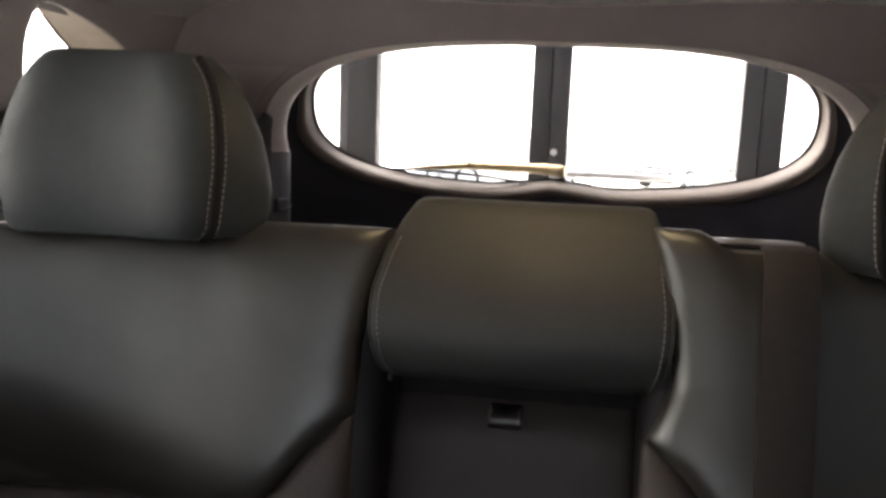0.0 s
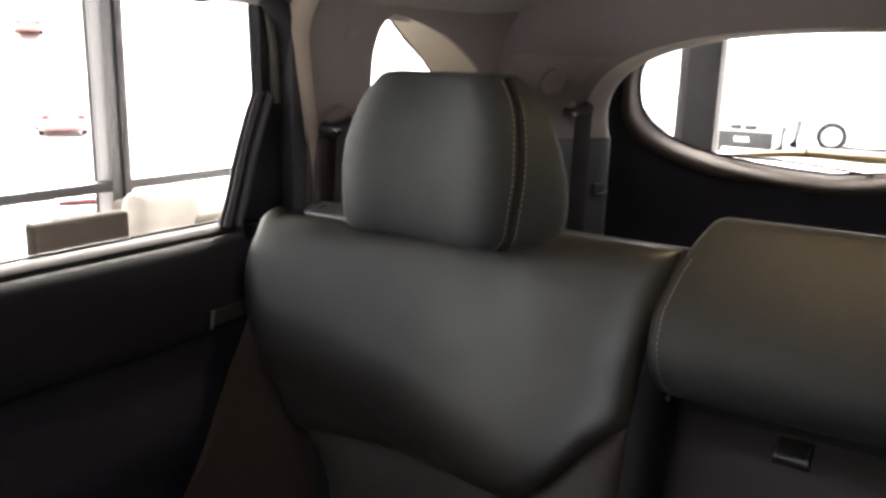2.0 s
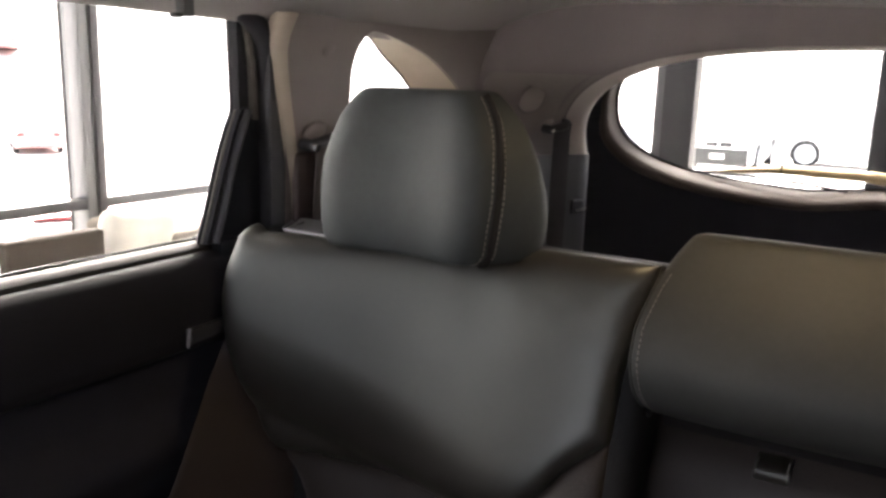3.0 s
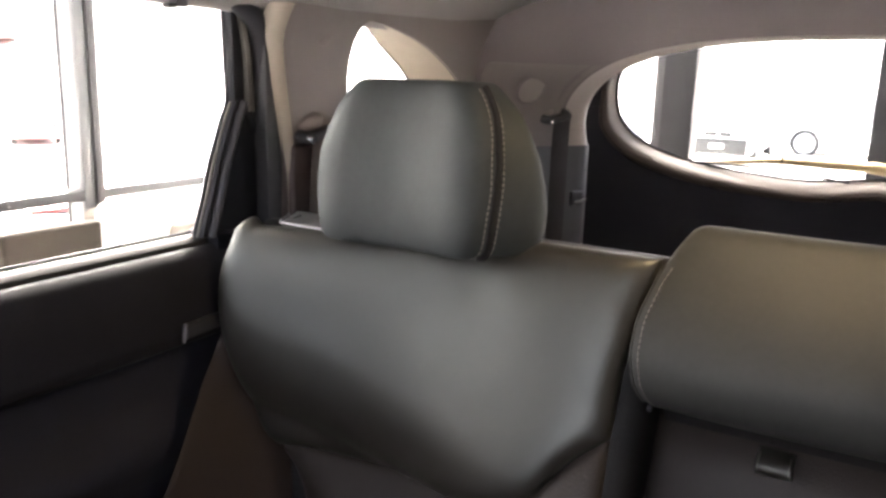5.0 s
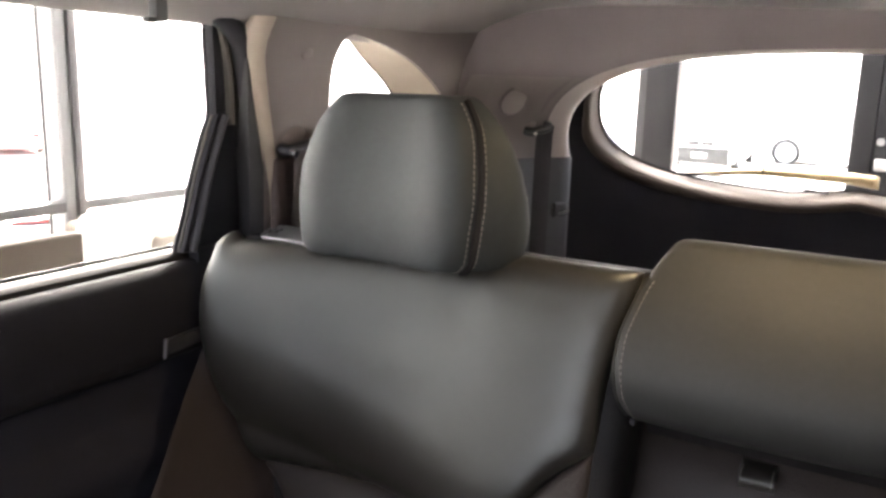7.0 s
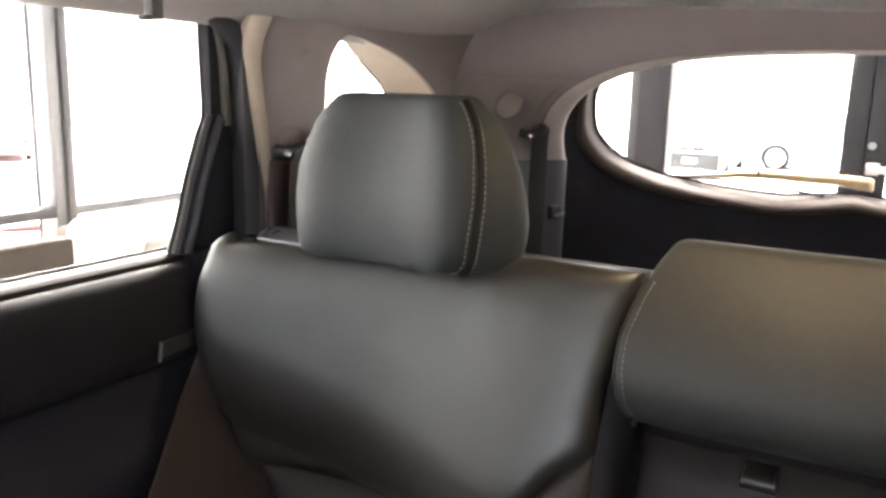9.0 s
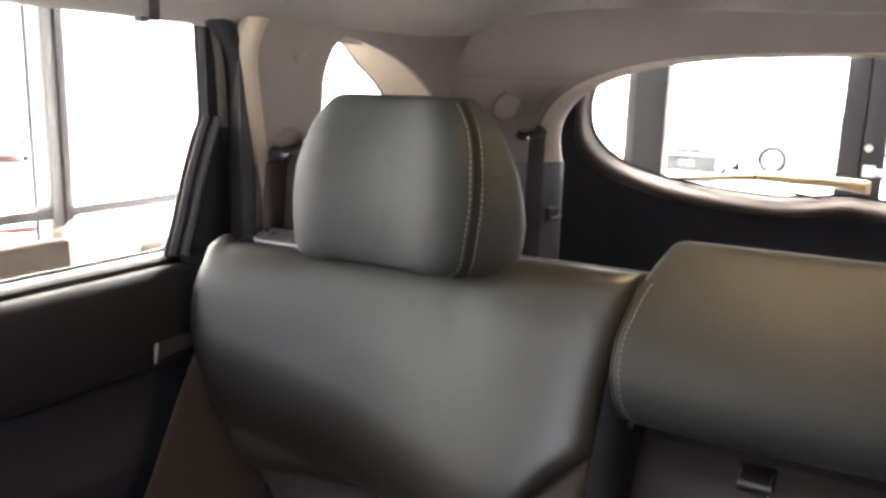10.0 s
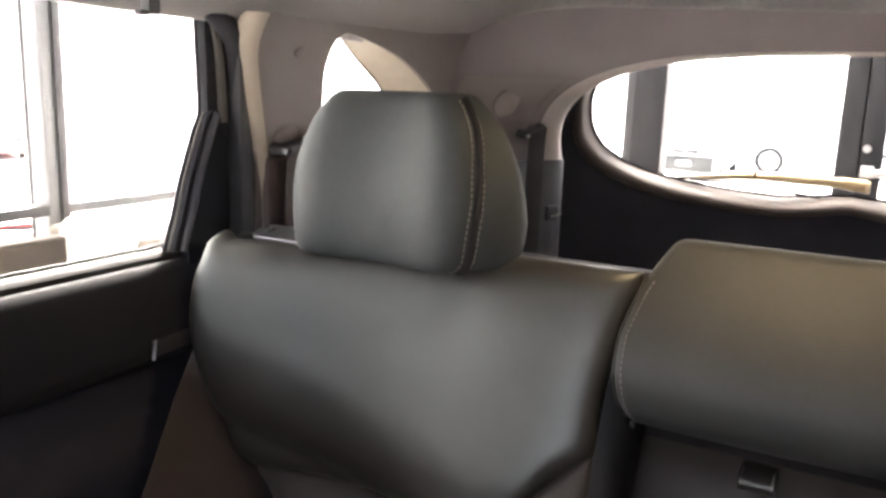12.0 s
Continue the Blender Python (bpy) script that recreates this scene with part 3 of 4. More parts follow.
# ---- rear doors ----
def door(sign, name, label):
    d = thing(name, label, "car door", kind="structure")
    s = sign

    def V(x, y, z):
        return Vector((s * x, y, z))

    # belt strip under the glass
    belt = [(0.786, 1.160), (0.784, 1.171), (0.778, 1.1735), (0.762, 1.171), (0.757, 1.167), (0.756, 1.160), (0.754, 1.150), (0.754, 1.135)]
    part("belt_strip", skin([[V(x, y, z) for x, z in belt] for y in (-0.10, 0.2, 0.5, 0.70, 0.765)], False), STRIP_GREY, d, "satin black belt strip")
    part("glass_wiper", tubed([V(0.7865, y, 1.174) for y in (-0.10, 0.3, 0.745)], 0.0022, 6), RUBBER, d)
    # soft upper pad
    pad = [(0.757, 1.154), (0.752, 1.162), (0.744, 1.161), (0.735, 1.151), (0.724, 1.125), (0.718, 1.095), (0.716, 1.065), (0.718, 1.050), (0.727, 1.042), (0.752, 1.040)]

    def pad_ring(y):
        return [V(x + 0.002 * math.sin(9 * y), y, z) for x, z in pad]
    part("upper_pad", skin([pad_ring(-0.10 + i * 0.05) for i in range(21)], False), PLASTIC_DOOR, d, "soft black door pad")
    # recess and armrest
    low = [(0.752, 1.042), (0.754, 1.02), (0.750, 0.985), (0.744, 0.965), (0.726, 0.950), (0.715, 0.935), (0.712, 0.915), (0.718, 0.890), (0.728, 0.86), (0.732, 0.75), (0.735, 0.60), (0.74, 0.42)]
    part("lower_panel", skin([[V(p.x, y, p.z) for p in spline([(x, 0, z) for x, z in low], 40)] for y in (-0.10, 0.1, 0.3, 0.5, 0.7, 0.82, 0.90)], False), DOOR_LOW, d, "black moulded lower door panel")
    part("corner_filler", boxed((min(s * 0.738, s * 0.80), 0.748, 1.06), (max(s * 0.738, s * 0.80), 0.875, 1.176), 0.006), SAIL_BLACK, d)
    # inner handle
    h = part("door_handle", skin([[V(x, y, z + 0.05 * (y - 0.66)) for x, z in ((0.720, 1.074), (0.708, 1.075), (0.704, 1.066), (0.706, 1.057), (0.720, 1.055))] for y in (0.662, 0.69, 0.73, 0.77)], True, True, True), HANDLE_BLACK, d)
    part("handle_tip", skin([[V(x, y, z) for x, y in ((0.7040, 0.6572 + q), (0.7075, 0.6560 + q), (0.7080, 0.6580 + q), (0.7045, 0.6592 + q))] for z, q in ((1.054, -0.0015), (1.066, 0), (1.079, 0.0025))], True, True, True), HANDLE_TIP, h, "bright metal handle edge")
    # window frame: rear upright, header, sail panel
    bm = bmesh.new()
    loft(bm, [[V(x, y0 + dy, z) for x, dy in ((0.795, 0.032), (0.780, 0.016), (0.766, 0.000), (0.758, -0.003), (0.750, 0.000), (0.748, 0.012), (0.752, 0.022), (0.79, 0.04))] for z, y0 in ((1.17, 0.800), (1.34, 0.800), (1.42, 0.799), (1.49, 0.797))], False)
    part("rear_upright", bm, SAIL_BLACK, d, "black window frame upright")
    bm = bmesh.new()
    loft(bm, [[V(x, y0 + dy, z) for x, dy in ((0.752, 0.014), (0.743, 0.016), (0.741, 0.021), (0.745, 0.028))] for z, y0 in ((1.338, 0.805), (1.38, 0.803), (1.42, 0.800), (1.478, 0.788))], False)
    part("flock_strip", bm, SEAL_GREY, d, "grey flocked sealing strip")
    bm = bmesh.new()
    loft(bm, [[V(x, y, z + dz) for x, dz in ((0.79, 0.012), (0.786, 0.0), (0.752, -0.002), (0.735, 0.004), (0.725, 0.03))] for y, z in ((-0.10, 1.500), (0.3, 1.500), (0.6, 1.492), (0.72, 1.488), (0.81, 1.480))], False)
    part("frame_header", bm, PLASTIC_BLACK, d, "black window frame header")
    sail = [(0.729, 1.172), (0.745, 1.215), (0.763, 1.270), (0.785, 1.325), (0.797, 1.351), (0.806, 1.359), (0.818, 1.357), (0.828, 1.345), (0.842, 1.310), (0.858, 1.26), (0.880, 1.20), (0.890, 1.165), (0.80, 1.160)]
    ring = outline([V(0.752, y, z) for y, z in sail], 80)
    c = sum(ring, Vector()) / len(ring)
    step = lambda k, dx: [p.lerp(c, k) - V(dx, 0, 0) for p in ring]  # noqa: E731
    bm = skin([[p + V(0.012, 0, 0) for p in ring], step(0, 0.0), step(0.03, 0.005), step(0.10, 0.006), step(0.16, 0.002), step(0.5, 0.004), step(0.9, 0.005)], True, False, True)
    part("sail_panel", bm, SAIL_BLACK, d, "black triangular corner panel")
    top = [V(0.766, 0.799, 1.40), V(0.766, 0.797, 1.48)]
    part("glass_run", tubed(spline([V(0.764, y + 0.0005, z) for y, z in sail[:5]] + top, 50), 0.0034, 8), RUBBER, d, "black glass run")
    part("run_lip", tubed(spline([V(0.756, y + 0.001, z) for y, z in sail[:5]], 40), 0.0026, 8), SEAL_GREY, d, "grey flocked lip along the glass")
    # Lighter grey on the bevel stands in for the light along it.
    part("sail_lit_edge", tubed(spline([V(0.7485, y + 0.015, z) for y, z in sail[:5]], 40), 0.0095, 10, 0.6), EDGE_GREY, d, "moulded edge of the corner panel, paled to look lit")
    # glass
    bm = bmesh.new()
    bm.faces.new([bm.verts.new(V(x, y, z)) for x, y, z in ((0.788, -0.10, 1.16), (0.788, 0.80, 1.16), (0.770, 0.80, 1.50), (0.770, -0.10, 1.505))])
    part("door_glass", bm, CAR_GLASS, d, "clear door window glass", flat=True)
    part("outer_skin", skin([[V(x, y, z) for x, z in ((0.795, 1.165), (0.84, 1.10), (0.87, 0.85), (0.85, 0.42))] for y in (-0.10, 0.3, 0.80)], False), CAR_PAINTS[3], d)
    return d


door(-1, "rear_door_left", "closed rear door with black lining and clear window")
door(1, "rear_door_right", "closed rear door with black lining and clear window")

# hook over the door window
hook = thing("shade_hook", "small black plastic sunshade hook on the door frame", "hook")
part("block", boxed((-0.672, 0.626, 1.462), (-0.657, 0.642, 1.505), 0.003), PLASTIC_BLACK, hook)
part("claw", boxed((-0.670, 0.616, 1.460), (-0.659, 0.628, 1.466), 0.0015), PLASTIC_BLACK, hook)

# ---- front end of the cabin, floor ----
floor = part("car_floor", boxed((-0.84, -1.6, 0.36), (0.84, 1.95, 0.44), 0.0), CARPET)
tagged(floor, "black carpeted car floor", "floor", kind="structure")
for sign, nm in ((-1, "front_side_left"), (1, "front_side_right")):
    fs = thing(nm, "plain front door side with an open window band", "car side", kind="structure")
    lo, hi = sorted((sign * 0.74, sign * 0.82))
    part("lower_side", boxed((lo, -1.3, 0.42), (hi, -0.10, 1.14), 0.01), PLASTIC_BLACK, fs)
    # Unseen pillar, made wide to keep side light off the headrests.
    part("pillar", boxed((lo, -0.40, 1.14), (hi, -0.10, 1.50), 0.01), PLASTIC_BLACK, fs)
    part("roof_rail", boxed((lo, -0.78, 1.485), (hi, 1.88, 1.60), 0.01), PLASTIC_BLACK, fs)
    part("pillar_front", tubed([(sign * 0.77, -1.55, 1.12), (sign * 0.75, -0.76, 1.50)], 0.035, 8), PLASTIC_BLACK, fs)
bulk = part("front_bulkhead", boxed((-0.82, -1.62, 0.42), (0.82, -1.30, 1.06), 0.03), PLASTIC_BLACK)
tagged(bulk, "plain black front bulkhead under the windscreen", "bulkhead", kind="structure")
bm = sheet(lambda u, v: Vector((0.80 * u, -0.78 + 1.29 * (v + 1), 1.57 + 0.06 * (1 - u * u))), 40, 60, lambda u, v: Vector((0.80 * u, -0.78 + 1.29 * (v + 1), 1.59 + 0.06 * (1 - u * u))))
roof_skin = part("car_roof", bm, CAR_PAINTS[3])
tagged(roof_skin, "white painted steel car roof", "car roof", kind="structure")


# ---- rear bench ----
def lerp(a, b, k):
    return a + (b - a) * k


def table(pairs, v):
    """Linear reading of a short table."""
    if v <= pairs[0][0]:
        return pairs[0][1]
    for (a, p), (b, q) in zip(pairs, pairs[1:]):
        if v <= b:
            return lerp(p, q, (v - a) / (b - a))
    return pairs[-1][1]


SEAT_LEFT = [(p.x, p.y) for p in spline([(0.80, -0.600, 0), (0.88, -0.643, 0), (0.92, -0.668, 0), (0.98, -0.690, 0), (1.05, -0.703, 0), (1.10, -0.711, 0), (1.14, -0.711, 0), (1.17, -0.705, 0), (1.19, -0.702, 0), (1.205, -0.687, 0)], 40)]
SEAT_RIGHT = [(0.80, -0.180), (0.95, -0.186), (1.00, -0.188), (1.08, -0.187), (1.16, -0.176), (1.215, -0.164)]
SEAT_BOTTOM = [(p.x, p.y) for p in spline([(-0.62, 0.890, 0), (-0.55, 0.888, 0), (-0.45, 0.886, 0), (-0.36, 0.886, 0), (-0.30, 0.890, 0), (-0.25, 0.926, 0), (-0.21, 0.972, 0), (-0.17, 1.006, 0)], 40)]


def seat_y(x, z):
    """Depth of the backrest's face: leaning back, wrapped forward at the door side."""
    wrap = max(0.0, (-x - 0.42) / 0.28)
    low = max(0.0, min(0.13, 1.085 - 0.30 * (x + 0.69) - z))
    return 0.842 + 0.22 * (z - 1.20) - 0.085 * wrap ** 2 + 2.4 * low ** 2 + 0.15 * max(0.0, min(1.0, (x + 0.62) / 0.25)) * (z - 1.02)


def back_panel(u, v, inner, rise):
    k = (u + 1) / 2
    x0 = lerp(-0.66, -0.17, k)
    zb = table(SEAT_BOTTOM, x0)
    slope = max(0.0, min(1.0, (-u - 0.05) / 0.45))
    zt = 1.2025 - 0.0095 * slope * slope * (3 - 2 * slope) + 0.011 * max(0.0, min(1.0, (-u - 0.90) / 0.08)) + rise * max(0.0, min(1.0, (u - 0.72) / 0.10))
    z = lerp(zb, zt, (v + 1) / 2)
    x = lerp(table(SEAT_LEFT, z), table(SEAT_RIGHT, z) + table(inner, z), k)
    return Vector((x, seat_y(x, z), z))


def flip(f, s):
    return (lambda u, v: mirror_point(f(u, v))) if s > 0 else f


def slide(ring, p, distance):
    """A point of a closed ring of points, the given way along it from the one nearest to p."""
    i = min(range(len(ring)), key=lambda j: (ring[j] - p).length_squared)
    step = (ring[1] - ring[0]).length
    return ring[(i + round(distance / step)) % len(ring)].copy()


def headrest(parent, s, cx):
    """Wedge-shaped head restraint on two posts."""
    rings = []
    levels = [(1.1915, 0.80), (1.1875, 0.90), (1.190, 0.965), (1.200, 1.0), (1.218, 1.0), (1.24, 1.0), (1.27, 1.0), (1.30, 1.0), (1.33, 1.0), (1.352, 0.995), (1.366, 0.98), (1.376, 0.955), (1.3835, 0.92), (1.388, 0.87), (1.3895, 0.79), (1.3895, 0.5)]
    half = [(1.185, 0.118), (1.22, 0.124), (1.27, 0.128), (1.31, 0.1255), (1.35, 0.113), (1.39, 0.093)]
    seam, rows = [], []
    middle_x = cx
    for z, k in levels:
        h = table(half, z)
        cx = middle_x - s * 0.005 * max(0.0, (z - 1.28) / 0.11)
        lean = 0.13 * (z - 1.29)
        yf = 0.790 + lean - 0.010 * (1 - ((z - 1.28) / 0.1) ** 2)
        yb = 0.897 - 0.10 * max(0.0, (z - 1.24)) / 0.15 * 0.45 + lean
        g = 1 - (max(0.0, z - 1.215) / 0.195) ** 1.5
        right = [(h * 0.35, yf + 0.005), (h * 0.66, yf - 0.002), (h * 0.90, yf + 0.002), (h, yf + 0.022), (h + 0.022 * g + 0.004, yf + 0.050), (h + 0.038 * g + 0.002, lerp(yf, yb, 0.76)), (h + 0.026 * g - 0.006 * (1 - g), yb - 0.010), (h * 0.6, yb)]
        ctrl = [(0, yf + 0.008)] + right + [(-x, y) for x, y in reversed(right)]
        mid = (yf + yb) / 2
        pts = spline([(cx + x * k, mid + (y - mid) * (1 - (1 - k) * 1.2), z) for x, y in ctrl], 72, True)
        rings.append(pts)
        if k >= 0.90:
            closed = even(pts + pts[:1], 600)
            rows.append([[slide(closed, Vector((cx + o * h * k, yf + 0.022, z)), o * d) for o in (1, -1)] for d in (-0.0068, 0.0088)])
            seam.append((Vector((cx + h * k, yf + 0.022, z)), Vector((cx - h * k, yf + 0.022, z))))
    cx = middle_x
    bm = skin(rings, True, True, True)
    cover = part("headrest", bm, LEATHER_REST_LIT, parent, "black leather headrest with grey twin stitching")
    for side in (0, 1):
        line = spline([pair[side] for pair in seam], 60)
        out = 1 if side == 0 else -1
        part("seam", tubed([p + Vector((0.0018 * out, 0.0020, 0)) for p in line], 0.0046 if (side == 0) == (s < 0) else 0.0015, 8), SHADOW_FOAM, cover)
        for k in (0, 1):
            part("stitching", stitches(spline([r[k][side] for r in rows], 60), radius=0.0009), THREAD, cover)
    for dx in (-0.055, 0.055):
        part("headrest_post", tubed([(cx + dx, 0.865, 1.08), (cx + dx, 0.862, 1.20)], 0.006, 10), CHROME, parent)


BENCH_X = -0.018


def bench_side(s):
    """One outboard seat of the bench; s = -1 by the near door, mirrored for s = 1."""
    label = "black leather outer rear seat with headrest and stitched panels"
    seat = thing("car_seat", label, "car seat", "seats of the rear bench")
    n = (0.0, -1.0, 0.22)
    inner_edge = [(1.0, 0.0)] if s < 0 else [(1.00, 0.032), (1.03, 0.016), (1.06, 0.004)]
    part("backrest_pad", pillow(flip(lambda u, v: back_panel(u, v, inner_edge, 0.0 if s < 0 else 0.016), s), n, 0.036, 0.02, 56, 48, 8, 2.4), LEATHER, seat, "black leather upper backrest panel")

    def lower(u, v):
        k = (u + 1) / 2
        x0 = lerp(-0.66, -0.17, k)
        zt = table(SEAT_BOTTOM, x0) + 0.006
        z = lerp(0.58, zt, (v + 1) / 2)
        x = lerp(lerp(-0.585, table(SEAT_LEFT, z), max(0.0, (v + 1) / 2) ** 3), table(SEAT_RIGHT, z) + table(inner_edge, z), k)
        return Vector((x, seat_y(x, z) + 0.004, z))
    part("lumbar_pad", pillow(flip(lower, s), n, 0.032, 0.02, 44, 24, 7, 2.2), LEATHER_LOW_SHADED, seat, "leather lumbar panel in shaded brown-black")

    def wing(u, v):
        z = lerp(0.58, 1.095, (v + 1) / 2)
        inner = table(SEAT_LEFT, z) + 0.014 if z > 0.88 else lerp(-0.56, table(SEAT_LEFT, 0.88) + 0.014, max(0, (z - 0.58) / 0.30))
        outer = table([(0.58, -0.660), (0.90, -0.673), (0.95, -0.685), (0.99, -0.696), (1.06, -0.701), (1.10, -0.702)], z)
        front = table([(0.58, 0.470), (0.85, 0.560), (0.906, 0.605), (0.949, 0.640), (0.99, 0.675), (1.06, 0.728), (1.10, 0.752)], z)
        k = (u + 1) / 2
        return Vector((lerp(outer, inner, k), lerp(front, seat_y(inner, max(z, 0.86)) - 0.004, k ** 0.8), z))
    part("side_wing", pillow(flip(wing, s), (-0.25, -1, 0.1) if s < 0 else (0.25, -1, 0.1), 0.014, 0.02, 16, 30, 4, 2.2), LEATHER_SIDE, seat, "dark brown side wing")

    def core(u, v):
        z = lerp(0.50, 1.194, (v + 1) / 2)
        x = lerp(max(-0.70, table(SEAT_LEFT, z) - 0.0), -0.155, (u + 1) / 2) if z > 0.9 else lerp(-0.70, -0.155, (u + 1) / 2)
        return Vector((x, seat_y(x, z) + 0.055, z))
    part("backrest_shell", pillow(flip(core, s), n, 0.055, 0.05, 30, 30, 12, 3.0), FRONT_LEATHER, seat, "dark vinyl seat back shell")

    def cushion(u, v):
        x, y = lerp(-0.70, -0.155, (u + 1) / 2), lerp(0.28, 0.80, (v + 1) / 2)
        return Vector((x, y, 0.56 - 0.06 * (v + 1) / 2 + 0.02 * max(0.0, abs(u) - 0.6)))
    part("seat_cushion", pillow(flip(cushion, s), (0, 0, 1), 0.05, 0.10, 30, 30, 6, 2.6), LEATHER_LOW_SHADED, seat, "black leather seat cushion")
    headrest(seat, s, -0.473 if s < 0 else 0.492)
    # release lever plate on the shoulder
    plate = pillow(lambda u, v: Vector((s * lerp(0.662, 0.560, (u + 1) / 2), 0.806 + 0.018 * v, 1.1995 + 0.006 * v)), (0, -0.35, 1), 0.004, 0.006, 16, 10, 10, 2.0)
    lever = part("release_plate", plate, PLATE_GREY, seat, "dark satin release lever plate")
    part("lever_rim", tubed(spline([(s * 0.664, 0.810, 1.2040), (s * 0.663, 0.793, 1.1980), (s * 0.655, 0.788, 1.1960), (s * 0.570, 0.788, 1.1960), (s * 0.560, 0.793, 1.1980), (s * 0.558, 0.810, 1.2040)], 30), 0.0018, 8), HANDLE_TIP, lever)
    return seat


bench_side(-1)
bench_side(1).location.x = 2 * BENCH_X

# middle seat: padded shell headrest over a folding back
MX = -0.010
middle = thing("middle_seat", "black leather middle rear seat with a tilted pad headrest", "car seat", "seats of the rear bench")
section = [(0.872, 1.036), (0.842, 1.038), (0.818, 1.056), (0.807, 1.085), (0.813, 1.118), (0.838, 1.158), (0.872, 1.195), (0.906, 1.226), (0.924, 1.2345), (0.940, 1.228), (0.950, 1.17), (0.945, 1.08), (0.918, 1.038)]
sec = spline([(0, y, z) for y, z in section], 72, True)


def mid_half(z):
    return table([(1.03, 0.148), (1.045, 0.154), (1.07, 0.163), (1.105, 0.169), (1.140, 0.170), (1.18, 0.161), (1.21, 0.149), (1.235, 0.135)], z)


def mid_half_far(z):
    return table([(1.03, 0.140), (1.045, 0.146), (1.07, 0.152), (1.105, 0.156), (1.140, 0.157), (1.18, 0.153), (1.21, 0.147), (1.235, 0.139)], z)


rings = []
for k, shrink in [(-1.0, 0.80), (-1.0, 0.90), (-0.995, 0.955), (-0.975, 0.985), (-0.94, 1.0)] + [(-0.9 + 0.1 * i, 1.0) for i in range(19)] + [(0.94, 1.0), (0.975, 0.985), (0.995, 0.955), (1.0, 0.90), (1.0, 0.80)]:
    ring = []
    for p in sec:
        y, z = 0.872 + (p.y - 0.872) * shrink, 1.14 + (p.z - 1.14) * shrink
        puff = 0.007 * (1 - k * k) * max(0.0, min(1.0, (0.935 - y) / 0.11))
        narrow = 1 - 0.12 * max(0.0, min(1.0, (y - 0.925) / 0.02))
        ring.append(Vector((MX + k * narrow * (mid_half(z) if k < 0 else mid_half_far(z)), y - puff, z)))
    rings.append(ring)
pad = part("headrest_pad", skin(rings, True, True, True), LEATHER_HEAD_LIT, middle, "tilted black leather headrest pad")
for k in (-1, 1):
    line = []
    for p in sec[3:30]:
        y, z = 0.872 + (p.y - 0.872) * 0.99, 1.14 + (p.z - 1.14) * 0.99
        line.append(Vector((MX + k * 0.972 * (mid_half(z) if k < 0 else mid_half_far(z)), y - 0.0012, z)))
    part("piping", tubed([p + Vector((k * 0.003, 0.0018, 0)) for p in line], 0.0016, 6), LEATHER_HEAD_LIT, pad)
    part("stitching", stitches([p - Vector((k * 0.006, 0.0012, 0)) for p in line]), THREAD, pad)


def mid_back(u, v):
    z = lerp(0.55, 1.036, (v + 1) / 2)
    wide = table([(0.55, 0.150), (0.90, 0.150), (1.0, 0.147), (1.04, 0.143)], z)
    return Vector((MX + u * (wide + (0.026 if u < 0 else 0.0)), 0.926 + 0.24 * (z - 1.0) + 0.8 * max(0.0, z - 0.955) ** 1.1, z))


part("folding_back", pillow(mid_back, (0, -1, 0.2), 0.022, 0.08, 30, 34, 5, 2.2), LEATHER_LOW_SHADED, middle, "black leather folding armrest back")
part("hinge_cover", skin([[Vector((MX + x, y, z)) for y, z in ((0.90, 1.00), (0.872, 1.03), (0.868, 1.06), (0.93, 1.10))] for x in (-0.145, 0.145)], False), SHADOW_FOAM, middle)
for k in (-1, 1):
    part("pivot", tubed([(MX + k * 0.153, 0.836, 1.038), (MX + k * 0.145, 0.836, 1.038)], 0.005, 10, up=(0, 1, 0)), EDGE_GREY, middle)
part("cushion", pillow(lambda u, v: Vector((MX + 0.145 * u, lerp(0.28, 0.80, (v + 1) / 2), 0.57 - 0.03 * (v + 1))), (0, 0, 1), 0.03, 0.10, 20, 24, 8, 2.4), LEATHER_LOW_SHADED, middle, "black leather middle cushion")
# pull strap
loop_pts = [(0.935, 0.986), (0.910, 0.985), (0.897, 0.982), (0.890, 0.976), (0.892, 0.969), (0.899, 0.966), (0.909, 0.970)]
strap = part("pull_strap", ribbon(spline([(MX - 0.019, y, z) for y, z in loop_pts], 26), 0.040, 0.0045, (1, 0, 0)), LEATHER, middle, "folded leather pull strap")
for dx in (-0.0165, 0.0165):
    part("stitching", stitches(spline([(MX - 0.019 + dx, y - 0.0042, z + 0.0022) for y, z in loop_pts[1:5]], 20), 0.003, 0.0022, 0.0009), THREAD, strap)

board = part("bench_backboard", boxed((-0.70, 0.955, 0.45), (0.70, 0.975, 1.12), 0.006), CARPET)
tagged(board, "black carpeted back of the rear bench", "backboard", kind="structure")


# unseen front seats behind the camera, sized and placed to shape the bench's light
def front_seat_shade(x0, top, half=0.255, y0=0.0):
    fs = thing("front_seat_shade", "unseen black front seat placed to shape light on the bench", "car seat", "front seats")
    part("backrest", pillow(lambda u, v: Vector((x0 + half * u * (1 - 0.12 * max(0.0, v)), y0 - 0.18 + 0.17 * (v + 1) / 2, lerp(0.55, top, (v + 1) / 2))), (0, -1, 0.2), 0.05, 0.05, 20, 20, 6, 2.4), FRONT_LEATHER, fs)
    part("headrest", pillow(lambda u, v: Vector((x0 + 0.15 * u, y0 - 0.03 + 0.02 * v, top + 0.095 + 0.085 * v)), (0, -1, 0.1), 0.04, 0.03, 16, 16, 5, 2.4), FRONT_LEATHER, fs)
    part("cushion", pillow(lambda u, v: Vector((x0 + 0.25 * u, y0 - 0.45 + 0.27 * v, 0.58)), (0, 0, 1), 0.06, 0.14, 16, 16, 6, 2.4), FRONT_LEATHER, fs)


